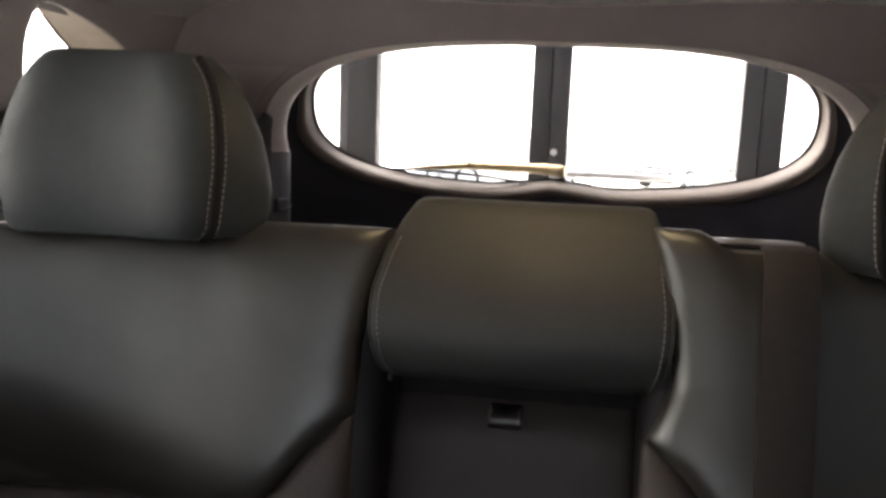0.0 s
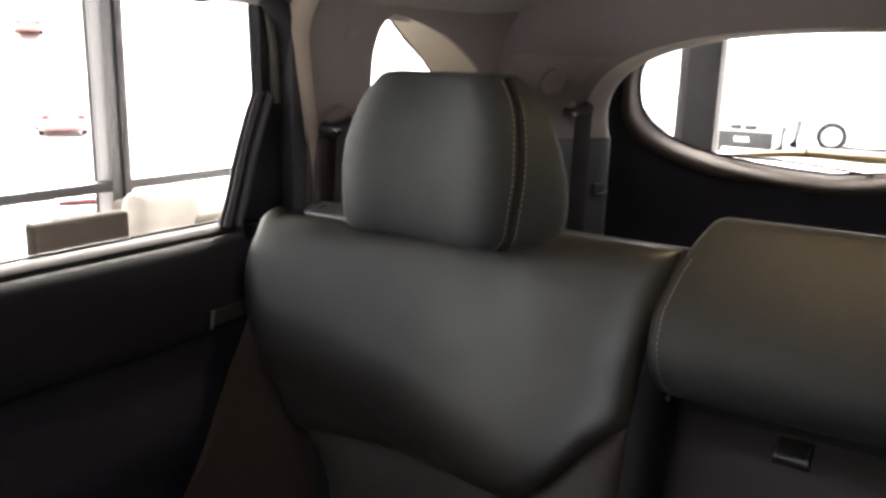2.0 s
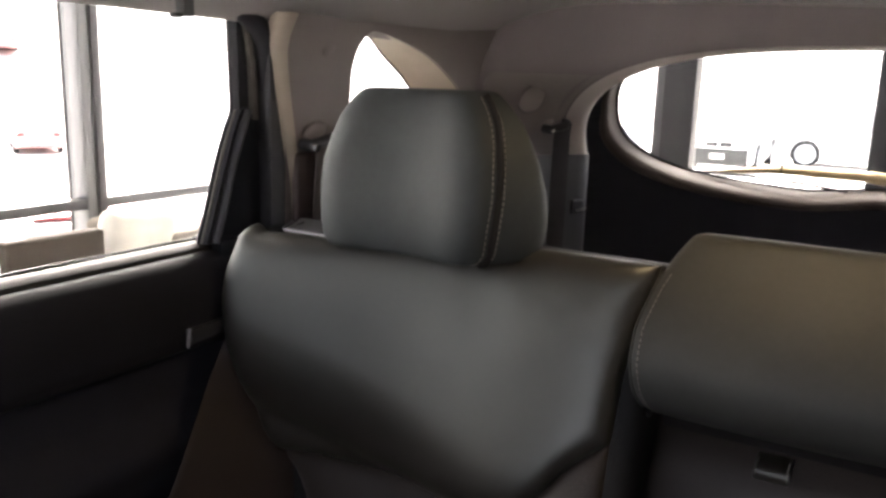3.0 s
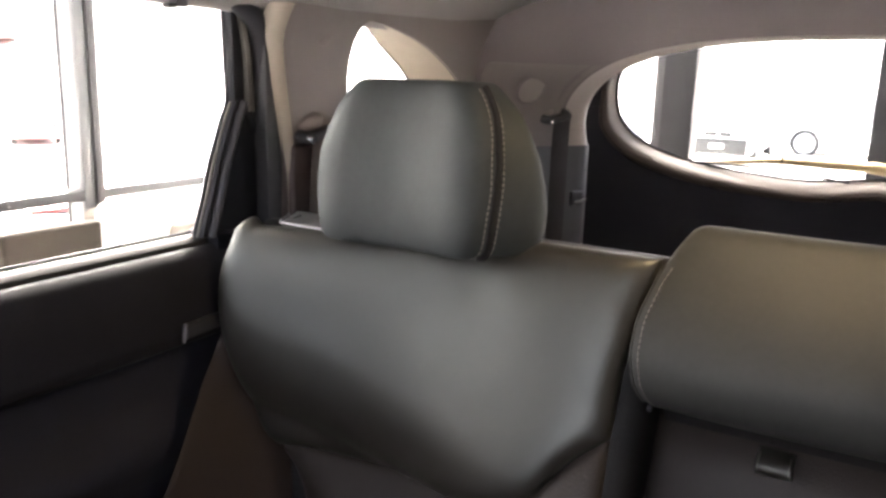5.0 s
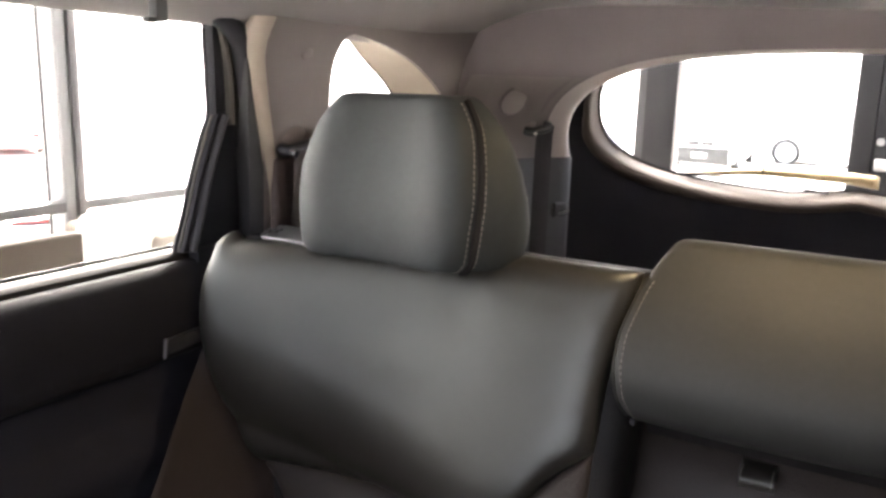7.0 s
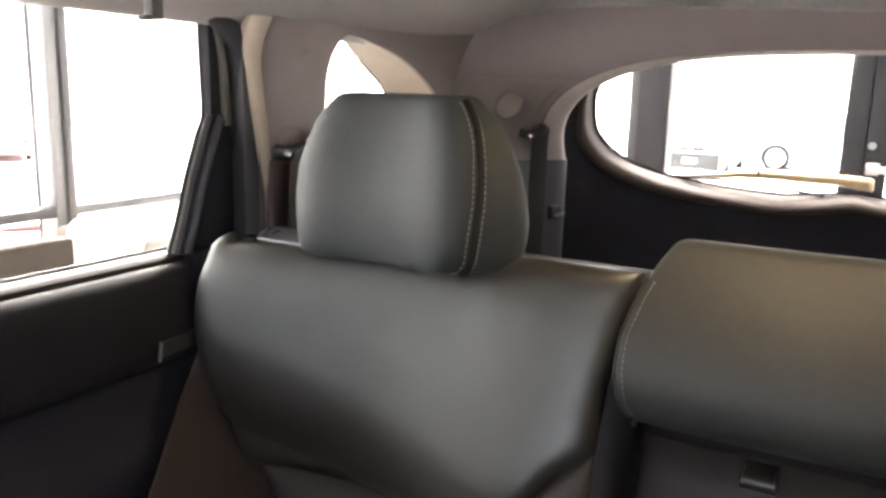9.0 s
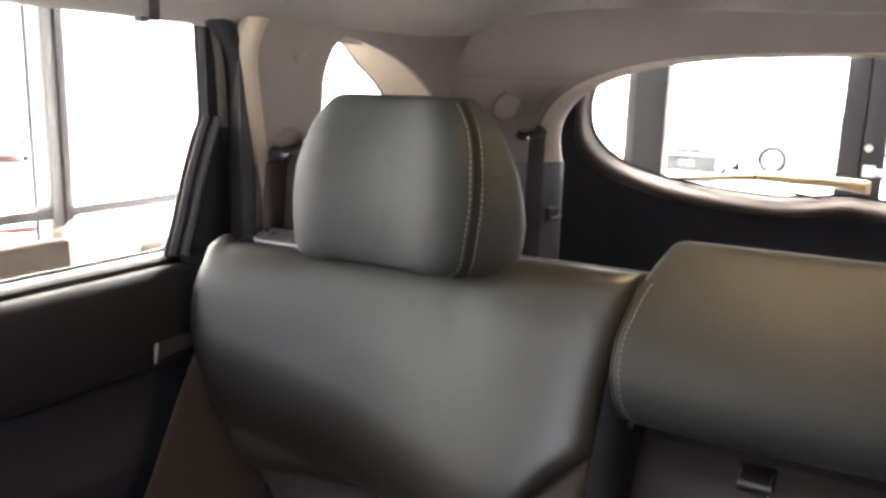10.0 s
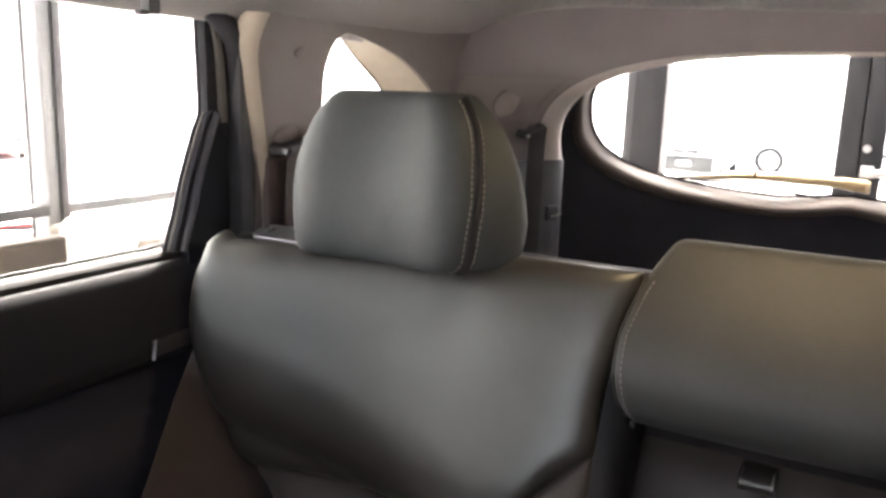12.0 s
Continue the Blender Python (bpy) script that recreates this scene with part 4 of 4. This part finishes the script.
front_seat_shade(-0.45, 1.12, 0.26, -0.18)
front_seat_shade(0.48, 1.40, 0.31, 0.28)
# Added out of view to stop light coming through the gap between the seats.
console = part("console_light_block", boxed((-0.11, -0.75, 0.44), (0.04, -0.02, 0.84), 0.03, 3), PLASTIC_BLACK)
tagged(console, "unseen black console added to block light between the front seats", "console")

# ---- belts and small cabin fittings ----
def belt_guide(name, label, p0, p1, drop, width, mat, lean=(0, 0)):
    """A pillar loop with webbing hanging from it."""
    g = thing(name, label, "seat belt")
    a, b = Vector(p0), Vector(p1)
    mid = (a + b) / 2
    inn = 1.0 if a.x < 0 else -1.0
    out = Vector((0.010 * inn, 0, -0.002))
    part("guide_bar", tubed(spline([a - out * 0.6, a + out * 0.5, a.lerp(b, 0.15) + out, a.lerp(b, 0.85) + out, b + out * 0.5, b - out * 0.6], 20), 0.0095, 10), PLASTIC_BLACK, g)
    part("end_stud", tubed([a + out * 1.0, a + out * 2.2], 0.006, 10), CHROME, g)
    part("guide_hood", pillow(lambda u, v: mid + (b - a) * (0.30 * u * math.sqrt(1 - v * v / 2) - 0.10) + Vector((-0.016 * inn, 0, 0.010 + 0.014 * v * math.sqrt(1 - u * u / 2))), (1, 0, 0), 0.010, 0.010, 16, 14, 2, 2), TRIM_BEIGE, g, "taupe guide hood")
    low = mid + Vector((lean[0], lean[1], -drop))
    part("webbing", ribbon([mid + out * 1.75, mid.lerp(low, 0.04) + out * 1.5, mid.lerp(low, 0.5) + out * 0.7, low], width, 0.0016, (b - a).normalized()), mat, g)
    return g


for s in (-1, 1):
    belt_guide("shoulder_belt", "charcoal seat belt in a black pillar guide", (s * 0.706, 0.888, 1.302), (s * 0.706, 0.978, 1.320), 0.26, 0.082, WEBBING, (0, -0.004))
    off = Vector((-s * 0.013, -0.007, 0))
    belt_guide("luggage_row_belt", "dark grey third row seat belt hanging on the pillar", pillar_point(s, 0.29, 1.308) + off, pillar_point(s, 0.06, 1.320) + off, 0.55, 0.037, WEBBING_MID, (-s * 0.004, 0.020))
    lo, hi = sorted((s * 0.711, s * 0.724))
    lower = part("pillar_lower_trim", boxed((lo, 0.872, 1.0), (hi, 0.985, 1.290), 0.008, 3), PILLAR_BROWN)
    tagged(lower, "dark brown lower trim on the door pillar", "pillar trim", kind="structure")
    hold = thing("belt_holder", "taupe plastic oval belt holder on the pillar", "belt holder")
    along, mid_h = Vector((-s * 0.436, 0.90, 0)), pillar_point(s, 0.50, 1.368) + Vector((-s * 0.006, -0.003, 0))
    oval = [mid_h + along * (0.021 * math.cos(a) + 0.010 * math.sin(a)) + Vector((0, 0, 0.027 * math.sin(a))) + Vector((-s * 0.010 * (1 + math.cos(a)), -0.004, 0)) for a in (2 * math.pi * i / 28 for i in range(29))]
    part("ring", tubed(oval, 0.003, 8), HATCH_TRIM_SHADED, hold, "raised oval rim")
    part("disc", pillow(lambda u, v: mid_h + along * (0.020 * u * math.sqrt(1 - v * v / 2) + 0.010 * v) + Vector((-s * 0.010 * (1 + u), -0.003, 0.026 * v * math.sqrt(1 - u * u / 2))), (-s * 0.9, -0.436, 0), 0.005, 0.010, 14, 14, 2, 2), TRIM_BEIGE, hold)
    cover = thing("latch_cover", "small dark latch cover with a satin clip on the tail pillar", "cover")
    part("cover", pillow(lambda u, v: Vector((s * (0.572 - 0.008 * u), 1.640 + 0.015 * u, 1.134 + 0.016 * v)), (-s * 0.9, -0.436, 0.1), 0.003, 0.012, 14, 16, 6, 2.2), COVER_GREY, cover)
    part("clip", tubed(spline([(s * 0.572, 1.636, 1.126), (s * 0.564, 1.638, 1.128), (s * 0.556, 1.650, 1.133)], 12), 0.004, 10, 0.6), SATIN_GREY, cover, "satin clip")

# centre belt over the far seat's shoulder
centre = thing("centre_belt", "grey seat belt running down over the seat back", "seat belt")
part("outlet", pillow(lambda u, v: Vector((0.236 + 0.054 * u, 0.872 + 0.028 * v, 1.201 + 0.004 * v)), (0, -0.2, 1), 0.006, 0.014, 16, 10, 8, 2), SATIN_GREY, centre, "satin grey belt outlet")
part("outlet_slot", boxed((0.190, 0.848, 1.2055), (0.236, 0.858, 1.2085), 0.001), SHADOW_FOAM, centre)
part("outlet_shoulder", pillow(lambda u, v: Vector((0.154 + 0.022 * u, 0.872 + 0.012 * v, 1.160 + 0.056 * v - 0.002 * u)), (0, -1, 0.2), 0.030, 0.03, 18, 22, 3.5, 2.2), LEATHER_HEAD_LIT, centre, "raised leather shoulder beside the outlet")
part("webbing", ribbon(spline([(0.258, 0.862, 1.208), (0.257, 0.840, 1.208), (0.255, 0.820, 1.202), (0.252, 0.796, 1.17), (0.250, 0.772, 1.10), (0.249, 0.748, 1.0), (0.248, 0.722, 0.88), (0.248, 0.69, 0.66)], 34), 0.054, 0.0016, (1, 0, 0.03)), WEBBING_PALE, centre)

# rear wiper, parked outside the glass
wiper = thing("rear_wiper", "rear window wiper in sunlit tan, parked along the glass", "wiper")
part("arm", tubed(spline([(0.025, 1.93, 1.220), (-0.03, 1.935, 1.221), (-0.10, 1.935, 1.2215), (-0.20, 1.935, 1.222), (-0.28, 1.93, 1.215), (-0.37, 1.925, 1.207)], 40), lambda k: 0.0150 - 0.0020 * min(1, k * 2) - 0.0090 * max(0, k * 2 - 1), 12, 0.8), WIPER_SUNLIT, wiper, "wiper arm in sunlit tan")
part("cap", pillow(lambda u, v: Vector((0.004 + 0.028 * u, 1.93, 1.219 + 0.013 * v - 0.003 * u)), (0, -1, 0), 0.008, 0.015, 14, 10, 4, 2), WIPER_SUNLIT, wiper, "wiper spindle cap in sunlit tan")
part("blade", tubed(spline([(-0.40, 1.91, 1.207), (-0.30, 1.915, 1.206), (-0.18, 1.915, 1.200), (-0.06, 1.91, 1.188)], 30), 0.003, 8), RUBBER, wiper, "black rubber wiper blade")
part("clip", boxed((-0.2025, 1.920, 1.219), (-0.1995, 1.936, 1.235), 0.001), RUBBER, wiper)

# ---- showroom ----
floor2 = part("showroom_floor", boxed((-3.45, -2.9, -0.12), (6.0, 3.95, 0.0)), TILE)
tagged(floor2, "pale polished showroom floor", "floor", kind="structure")
ceil = part("ceiling", boxed((-3.45, -2.9, 4.2), (6.0, 3.95, 4.4)), PLASTER)
tagged(ceil, "white showroom ceiling", "ceiling", kind="structure")
# Closes the unseen right side; dark so that little light comes from there.
wr = part("added_dark_wall", boxed((6.0, -2.9, 0.0), (6.2, 3.95, 4.2)), DARK_WALL)
tagged(wr, "unseen dark wall added to keep the right side dim", "wall", kind="structure")



def bars(name, label, spans, mat):
    """An aluminium glazing frame of separate members."""
    f = thing(name, label, "window frame", kind="structure")
    for nm, lo, hi, m in spans:
        part(nm, boxed(lo, hi, 0.006), m or mat, f)
    return f


FY = 3.77
rear_spans = [("post_strip", (-1.055, FY + 0.02, 0), (-1.012, FY + 0.12, 4.2), ALU_STRIP), ("post", (-1.010, FY, 0), (-0.865, FY + 0.12, 4.2), None), ("stile", (-0.129, FY, 0.05), (-0.0435, FY + 0.06, 2.3), None), ("stile", (-0.039, FY, 0.05), (0.047, FY + 0.06, 2.3), None), ("astragal", (-0.052, FY + 0.03, 0.05), (-0.030, FY + 0.055, 2.3), None),
              ("stile", (0.809, FY, 0.05), (0.895, FY + 0.06, 2.3), None), ("post", (0.900, FY, 0), (0.997, FY + 0.12, 4.2), None), ("head_rail", (-0.865, FY, 2.3), (0.900, FY + 0.10, 2.42), None),
              ("bottom_rail", (-0.865, FY, 0.02), (-0.129, FY + 0.06, 0.27), None), ("bottom_rail", (0.047, FY, 0.02), (0.809, FY + 0.06, 0.27), None),
              ("post", (3.2, FY, 0), (3.32, FY + 0.12, 4.2), None), ("transom", (-3.3, FY, 2.3), (-1.055, FY + 0.10, 2.42), None), ("transom", (0.997, FY, 2.3), (6.0, FY + 0.10, 2.42), None),
              ("sill_rail", (-3.3, FY, 0.0), (-1.055, FY + 0.10, 0.10), None), ("sill_rail", (0.997, FY, 0.0), (6.0, FY + 0.10, 0.10), None)]
rear_frame = bars("window_1", "dark bronze aluminium shop doors and glazing", rear_spans, ALU_DARK)
part("door_lock", tubed([(-0.016, FY - 0.012, 1.205), (-0.016, FY + 0.002, 1.205)], 0.016, 16, up=(1, 0, 0)), STEEL, rear_frame, "round steel lock cylinder")
part("push_bar", boxed((-0.012, FY - 0.06, 1.095), (0.80, FY - 0.04, 1.125), 0.006), STEEL, rear_frame, "bright push bar")
part("lock_plate", boxed((-0.030, FY - 0.012, 1.085), (0.02, FY + 0.001, 1.135), 0.003), STEEL, rear_frame)


def facade_pane(parent, corners):
    bm = bmesh.new()
    bm.faces.new([bm.verts.new(c) for c in corners])
    p = part("pane", bm, FACADE_GLASS, parent, flat=True)
    p.visible_shadow = False


for x0, x1 in ((-3.3, -1.055), (-0.865, -0.129), (0.047, 0.809), (0.997, 3.2), (3.32, 6.0)):
    facade_pane(rear_frame, [(x0, FY + 0.03, 0.0), (x1, FY + 0.03, 0.0), (x1, FY + 0.03, 4.2), (x0, FY + 0.03, 4.2)])

FX = -3.29
left_spans = [("rail", (FX - 0.08, -2.9, 0.748), (FX, 3.95, 0.798), None), ("sill_rail", (FX - 0.08, -2.9, 0.0), (FX, 3.95, 0.08), None), ("transom", (FX - 0.08, -2.9, 3.0), (FX, 3.95, 3.06), None)]
for y in (-2.7, -0.2, 2.30, 3.82):
    left_spans.append(("mullion", (FX - 0.14, y + 0.087, 0), (FX + 0.02, y + 0.130, 4.2), None))
    left_spans.append(("mullion_cover", (FX - 0.12, y + 0.032, 0), (FX + 0.004, y + 0.086, 4.2), ALU_MID))
    left_spans.append(("outer_cap", (FX - 0.138, y + 0.026, 0), (FX - 0.121, y + 0.086, 4.2), ALU_STRIP))
left_frame = bars("window_2", "grey aluminium shop glazing with a low rail", left_spans, ALU_STRIP)
for y0, y1 in ((-2.9, -2.7), (-2.57, -0.2), (-0.07, 2.30), (2.43, 3.82)):
    facade_pane(left_frame, [(FX - 0.04, y0, 0), (FX - 0.04, y1, 0), (FX - 0.04, y1, 4.2), (FX - 0.04, y0, 4.2)])
# Out of view; put before the car so daylight reaches the rear seats.
front_frame = bars("added_front_window", "unseen front glazing added to let in daylight", [("mullion", (x, -3.0, 0), (x + 0.12, -2.85, 4.2), None) for x in (-3.3, -1.0, 1.3, 3.6, 5.88)] + [("rail", (-3.3, -3.0, 0.75), (6.0, -2.88, 0.80), None)], ALU_GREY)
for x0 in (-3.18, -0.88, 1.42, 3.72):
    facade_pane(front_frame, [(x0, -2.95, 0), (x0 + 2.18, -2.95, 0), (x0 + 2.18, -2.95, 4.2), (x0, -2.95, 4.2)])

# unseen ceiling lamps, added as fill light for the showroom
lamp0 = thing("ceiling_fill_light", "unseen warm ceiling panel added for fill light", "ceiling light", "ceiling lights")
part("frame", boxed((-0.62, -0.62, -0.03), (0.62, 0.62, 0.06), 0.01), PLASTER, lamp0)
part("diffuser", boxed((-0.58, -0.58, -0.045), (0.58, 0.58, -0.02)), LAMP_WARM, lamp0, "glowing warm white diffuser")
lamp0.location = (0.0, -0.6, 4.14)
for x, y in ((2.4, -0.6), (0.0, 2.2), (2.4, 2.2)):
    copy_thing(lamp0, pose(x, y, 4.14))

# sofa by the window, its back to the car
sofa = thing("sofa", "beige sofa with a low taupe back facing the window", "sofa")
part("back", boxed((-2.665, 1.525, 0.05), (-2.60, 1.915, 0.80), 0.016, 4), SOFA_BROWN_SHADE, sofa, "low taupe sofa back darkened for shade")
part("pillow", pillow(lambda u, v: Vector((-2.72 + 0.02 * v, 2.150 + 0.15 * u, 0.65 + 0.195 * v)), (1, 0, 0.0), 0.11, 0.11, 20, 20, 5, 2.6), SOFA_DAYLIT, sofa, "plump back pillow paled for daylight")
part("end_arm", boxed((-3.20, 2.235, 0.05), (-2.58, 2.62, 0.735), 0.05, 4), SOFA_FABRIC, sofa, "rounded beige end arm")
part("seat", boxed((-3.20, 1.525, 0.08), (-2.665, 2.235, 0.43), 0.05, 4), SOFA_FABRIC, sofa)
part("plinth", boxed((-2.72, 1.915, 0.05), (-2.62, 2.235, 0.46), 0.02, 3), SOFA_BROWN_SHADE, sofa)

# ---- outside ----
def lot_z(x, y):
    """The lot falls away from the showroom and rises again far off."""
    left, back = max(0.0, -x - 3.6), max(0.0, y - 4.2)
    drop = max(1.06 * min(1.0, left / 1.5) + 0.74 * min(1.0, max(0.0, left - 1.5) / 20), 0.55 * min(1.0, back / 22))
    return -0.14 - drop + 13.0 * max(0.0, min(1.0, (math.hypot(left, back) - 35) / 60)) ** 1.3


def ground_sheet():
    bm = bmesh.new()
    xs = [-1500, -400, -200] + [-120 + 8 * i for i in range(11)] + [-36 + 1.5 * i for i in range(48)] + [36 + 8 * i for i in range(12)] + [200, 400, 1500]
    rows = [[bm.verts.new((x, y, lot_z(x, y))) for y in xs] for x in xs]
    for i in range(len(xs) - 1):
        for j in range(len(xs) - 1):
            bm.faces.new((rows[i][j], rows[i + 1][j], rows[i + 1][j + 1], rows[i][j + 1]))
    return bm


ground = part("ground", ground_sheet(), CONCRETE)
tagged(ground, "pale concrete car lot sloping away from the showroom", "ground", kind="structure")

# ---- parked cars on the lot ----
def parked_car(label, paint, tall=1.45, long=4.5, wide=1.82, glass=CAR_SKYGLASS):
    """A car pointing along +y in its own space, its wheels on z = 0."""
    car = thing("parked_car", label, "car", "cars on the lot")
    h, L, w = tall, long / 2, wide / 2
    belt = 0.62 * h

    def ring(y, zlo, zhi, half):
        pts = [(-half * 0.94, zlo), (-half, zlo + 0.12), (-half, zlo + (zhi - zlo) * 0.62), (-half * 0.95, zhi - 0.05), (-half * 0.80, zhi), (half * 0.80, zhi), (half * 0.95, zhi - 0.05), (half, zlo + (zhi - zlo) * 0.62), (half, zlo + 0.12), (half * 0.94, zlo)]
        return [Vector((x, y, z)) for x, z in pts]
    stations = [(-L, 0.32, 0.50 * h, 0.80 * w), (-L + 0.10, 0.24, 0.60 * h, 0.93 * w), (-L + 0.5, 0.20, belt, w), (-0.4, 0.18, belt, w), (0.6, 0.18, belt, w), (L - 1.1, 0.18, 0.61 * h, w), (L - 0.5, 0.20, 0.57 * h, 0.98 * w), (L - 0.12, 0.22, 0.50 * h, 0.92 * w), (L, 0.30, 0.42 * h, 0.80 * w)]
    part("body", skin([ring(*s) for s in stations], True, True, True), paint, car)
    cab = [(-L + 0.35, belt - 0.02, 0.88 * w, -0.02), (-L + 0.75, 0.93 * h, 0.74 * w, 0), (-L + 1.2, h, 0.70 * w, 0), (0.1, h, 0.71 * w, 0), (0.5, 0.96 * h, 0.72 * w, 0), (L - 1.15, belt - 0.02, 0.86 * w, 0)]
    rows = []
    for y, z, half, _ in cab:
        rows.append([Vector((-0.90 * w, y, belt - 0.03)), Vector((-half, y, z - 0.03)), Vector((-half * 0.9, y, z)), Vector((half * 0.9, y, z)), Vector((half, y, z - 0.03)), Vector((0.90 * w, y, belt - 0.03))])
    part("cabin", skin(rows, False), glass, car, "tinted windows")
    part("roof", sheet(lambda u, v: Vector((0.66 * w * u, lerp(-L + 1.0, 0.25, (v + 1) / 2), h + 0.012 - 0.02 * u * u)), 6, 6, lambda u, v: Vector((0.66 * w * u, lerp(-L + 1.0, 0.25, (v + 1) / 2), h - 0.03))), paint, car)
    for sx in (-1, 1):
        for y in (-L + 0.85, L - 0.90):
            spin = lambda rr, xx: [Vector((sx * (xx + 0.034), y + rr * math.cos(a), 0.34 + rr * math.sin(a))) for a in (2 * math.pi * i / 24 for i in range(24))]  # noqa: E731
            wheel = part("wheel", skin([spin(0.26, w - 0.03), spin(0.315, w - 0.02), spin(0.335, w - 0.02), spin(0.34, w - 0.05), spin(0.34, w - 0.20), spin(0.22, w - 0.22)], True, True, True), TYRE, car, "black tyre")
            part("wheel_arch", skin([spin(0.375, w - 0.05), spin(0.375, w - 0.027), spin(0.335, w - 0.027), spin(0.335, w - 0.05)], True, False, False), PLASTIC_BLACK, car, "black wheel arch")
            part("rim", skin([spin(0.275, w - 0.014), spin(0.265, w - 0.008), spin(0.25, w - 0.025), spin(0.06, w - 0.02), spin(0.04, w - 0.015)], True, False, True), LAMP_CLEAR, wheel, "pale alloy rim")
        part("headlight", boxed((sx * 0.72 * w - 0.14, L - 0.16, 0.44 * h), (sx * 0.72 * w + 0.14, L - 0.03, 0.51 * h), 0.03), LAMP_CLEAR, car)
        part("tail_light", boxed((sx * 0.74 * w - 0.13, -L + 0.0, 0.49 * h), (sx * 0.74 * w + 0.13, -L + 0.14, 0.56 * h), 0.03), LAMP_RED, car)
        part("grille", boxed((sx * 0.17 - 0.14, L - 0.16, 0.465 * h), (sx * 0.17 + 0.14, L - 0.02, 0.55 * h), 0.03), PLASTIC_BLACK, car)
    part("intake", boxed((-0.84 * w, L - 0.10, 0.14 * h), (0.84 * w, L + 0.012, 0.43 * h), 0.03), BUMPER_GREY, car, "grey lower bumper")
    for y, nm in ((L + 0.03, "number_plate"), (-L - 0.02, "number_plate")):
        pl = part(nm, boxed((-0.17, y - 0.012, 0.255 * h), (0.17, y + 0.012, 0.34 * h), 0.006), PLATE, car, "white number plate")
        part("bar", boxed((-0.12, y - 0.016, 0.28 * h), (0.12, y + 0.016, 0.315 * h)), ALU_GREY, pl)
    return car


def park(car, x, y, turn):
    car.matrix_basis = pose(x, y, lot_z(x, y), 0, 0, turn)


def also(car, x, y, turn):
    return copy_thing(car, pose(x, y, lot_z(x, y), 0, 0, turn))


pale_car = parked_car("white saloon car with a grey bumper on the lot", CAR_PAINTS[3], 1.38, 4.3, 1.64)
estate_car = parked_car("white estate car parked on the pale lot", CAR_PAINTS[3], 1.62, 4.6, 1.86)
red_car = parked_car("low red coupe parked on the pale lot", CAR_PAINTS[2], 1.28, 4.2, 1.76, CAR_SMOKEGLASS)
white_car = parked_car("white saloon car parked on the pale lot", CAR_PAINTS[3])
grey_car = parked_car("dark grey saloon car parked on the pale lot", CAR_PAINTS[4])
park(pale_car, -4.30, 22.2, 182)
park(estate_car, -1.35, 25.0, 90)
park(red_car, -7.85, 5.50, 60)
park(white_car, 4.6, 30.0, 140)
park(grey_car, -9.0, 24.0, 170)
hatchback = parked_car("red hatchback far off on the lot, paled for glare", GLARE_RED, 1.46, 4.1, 1.76)
park(hatchback, -31.5, 19.8, 62)
also(hatchback, -57.0, 34.0, 58)
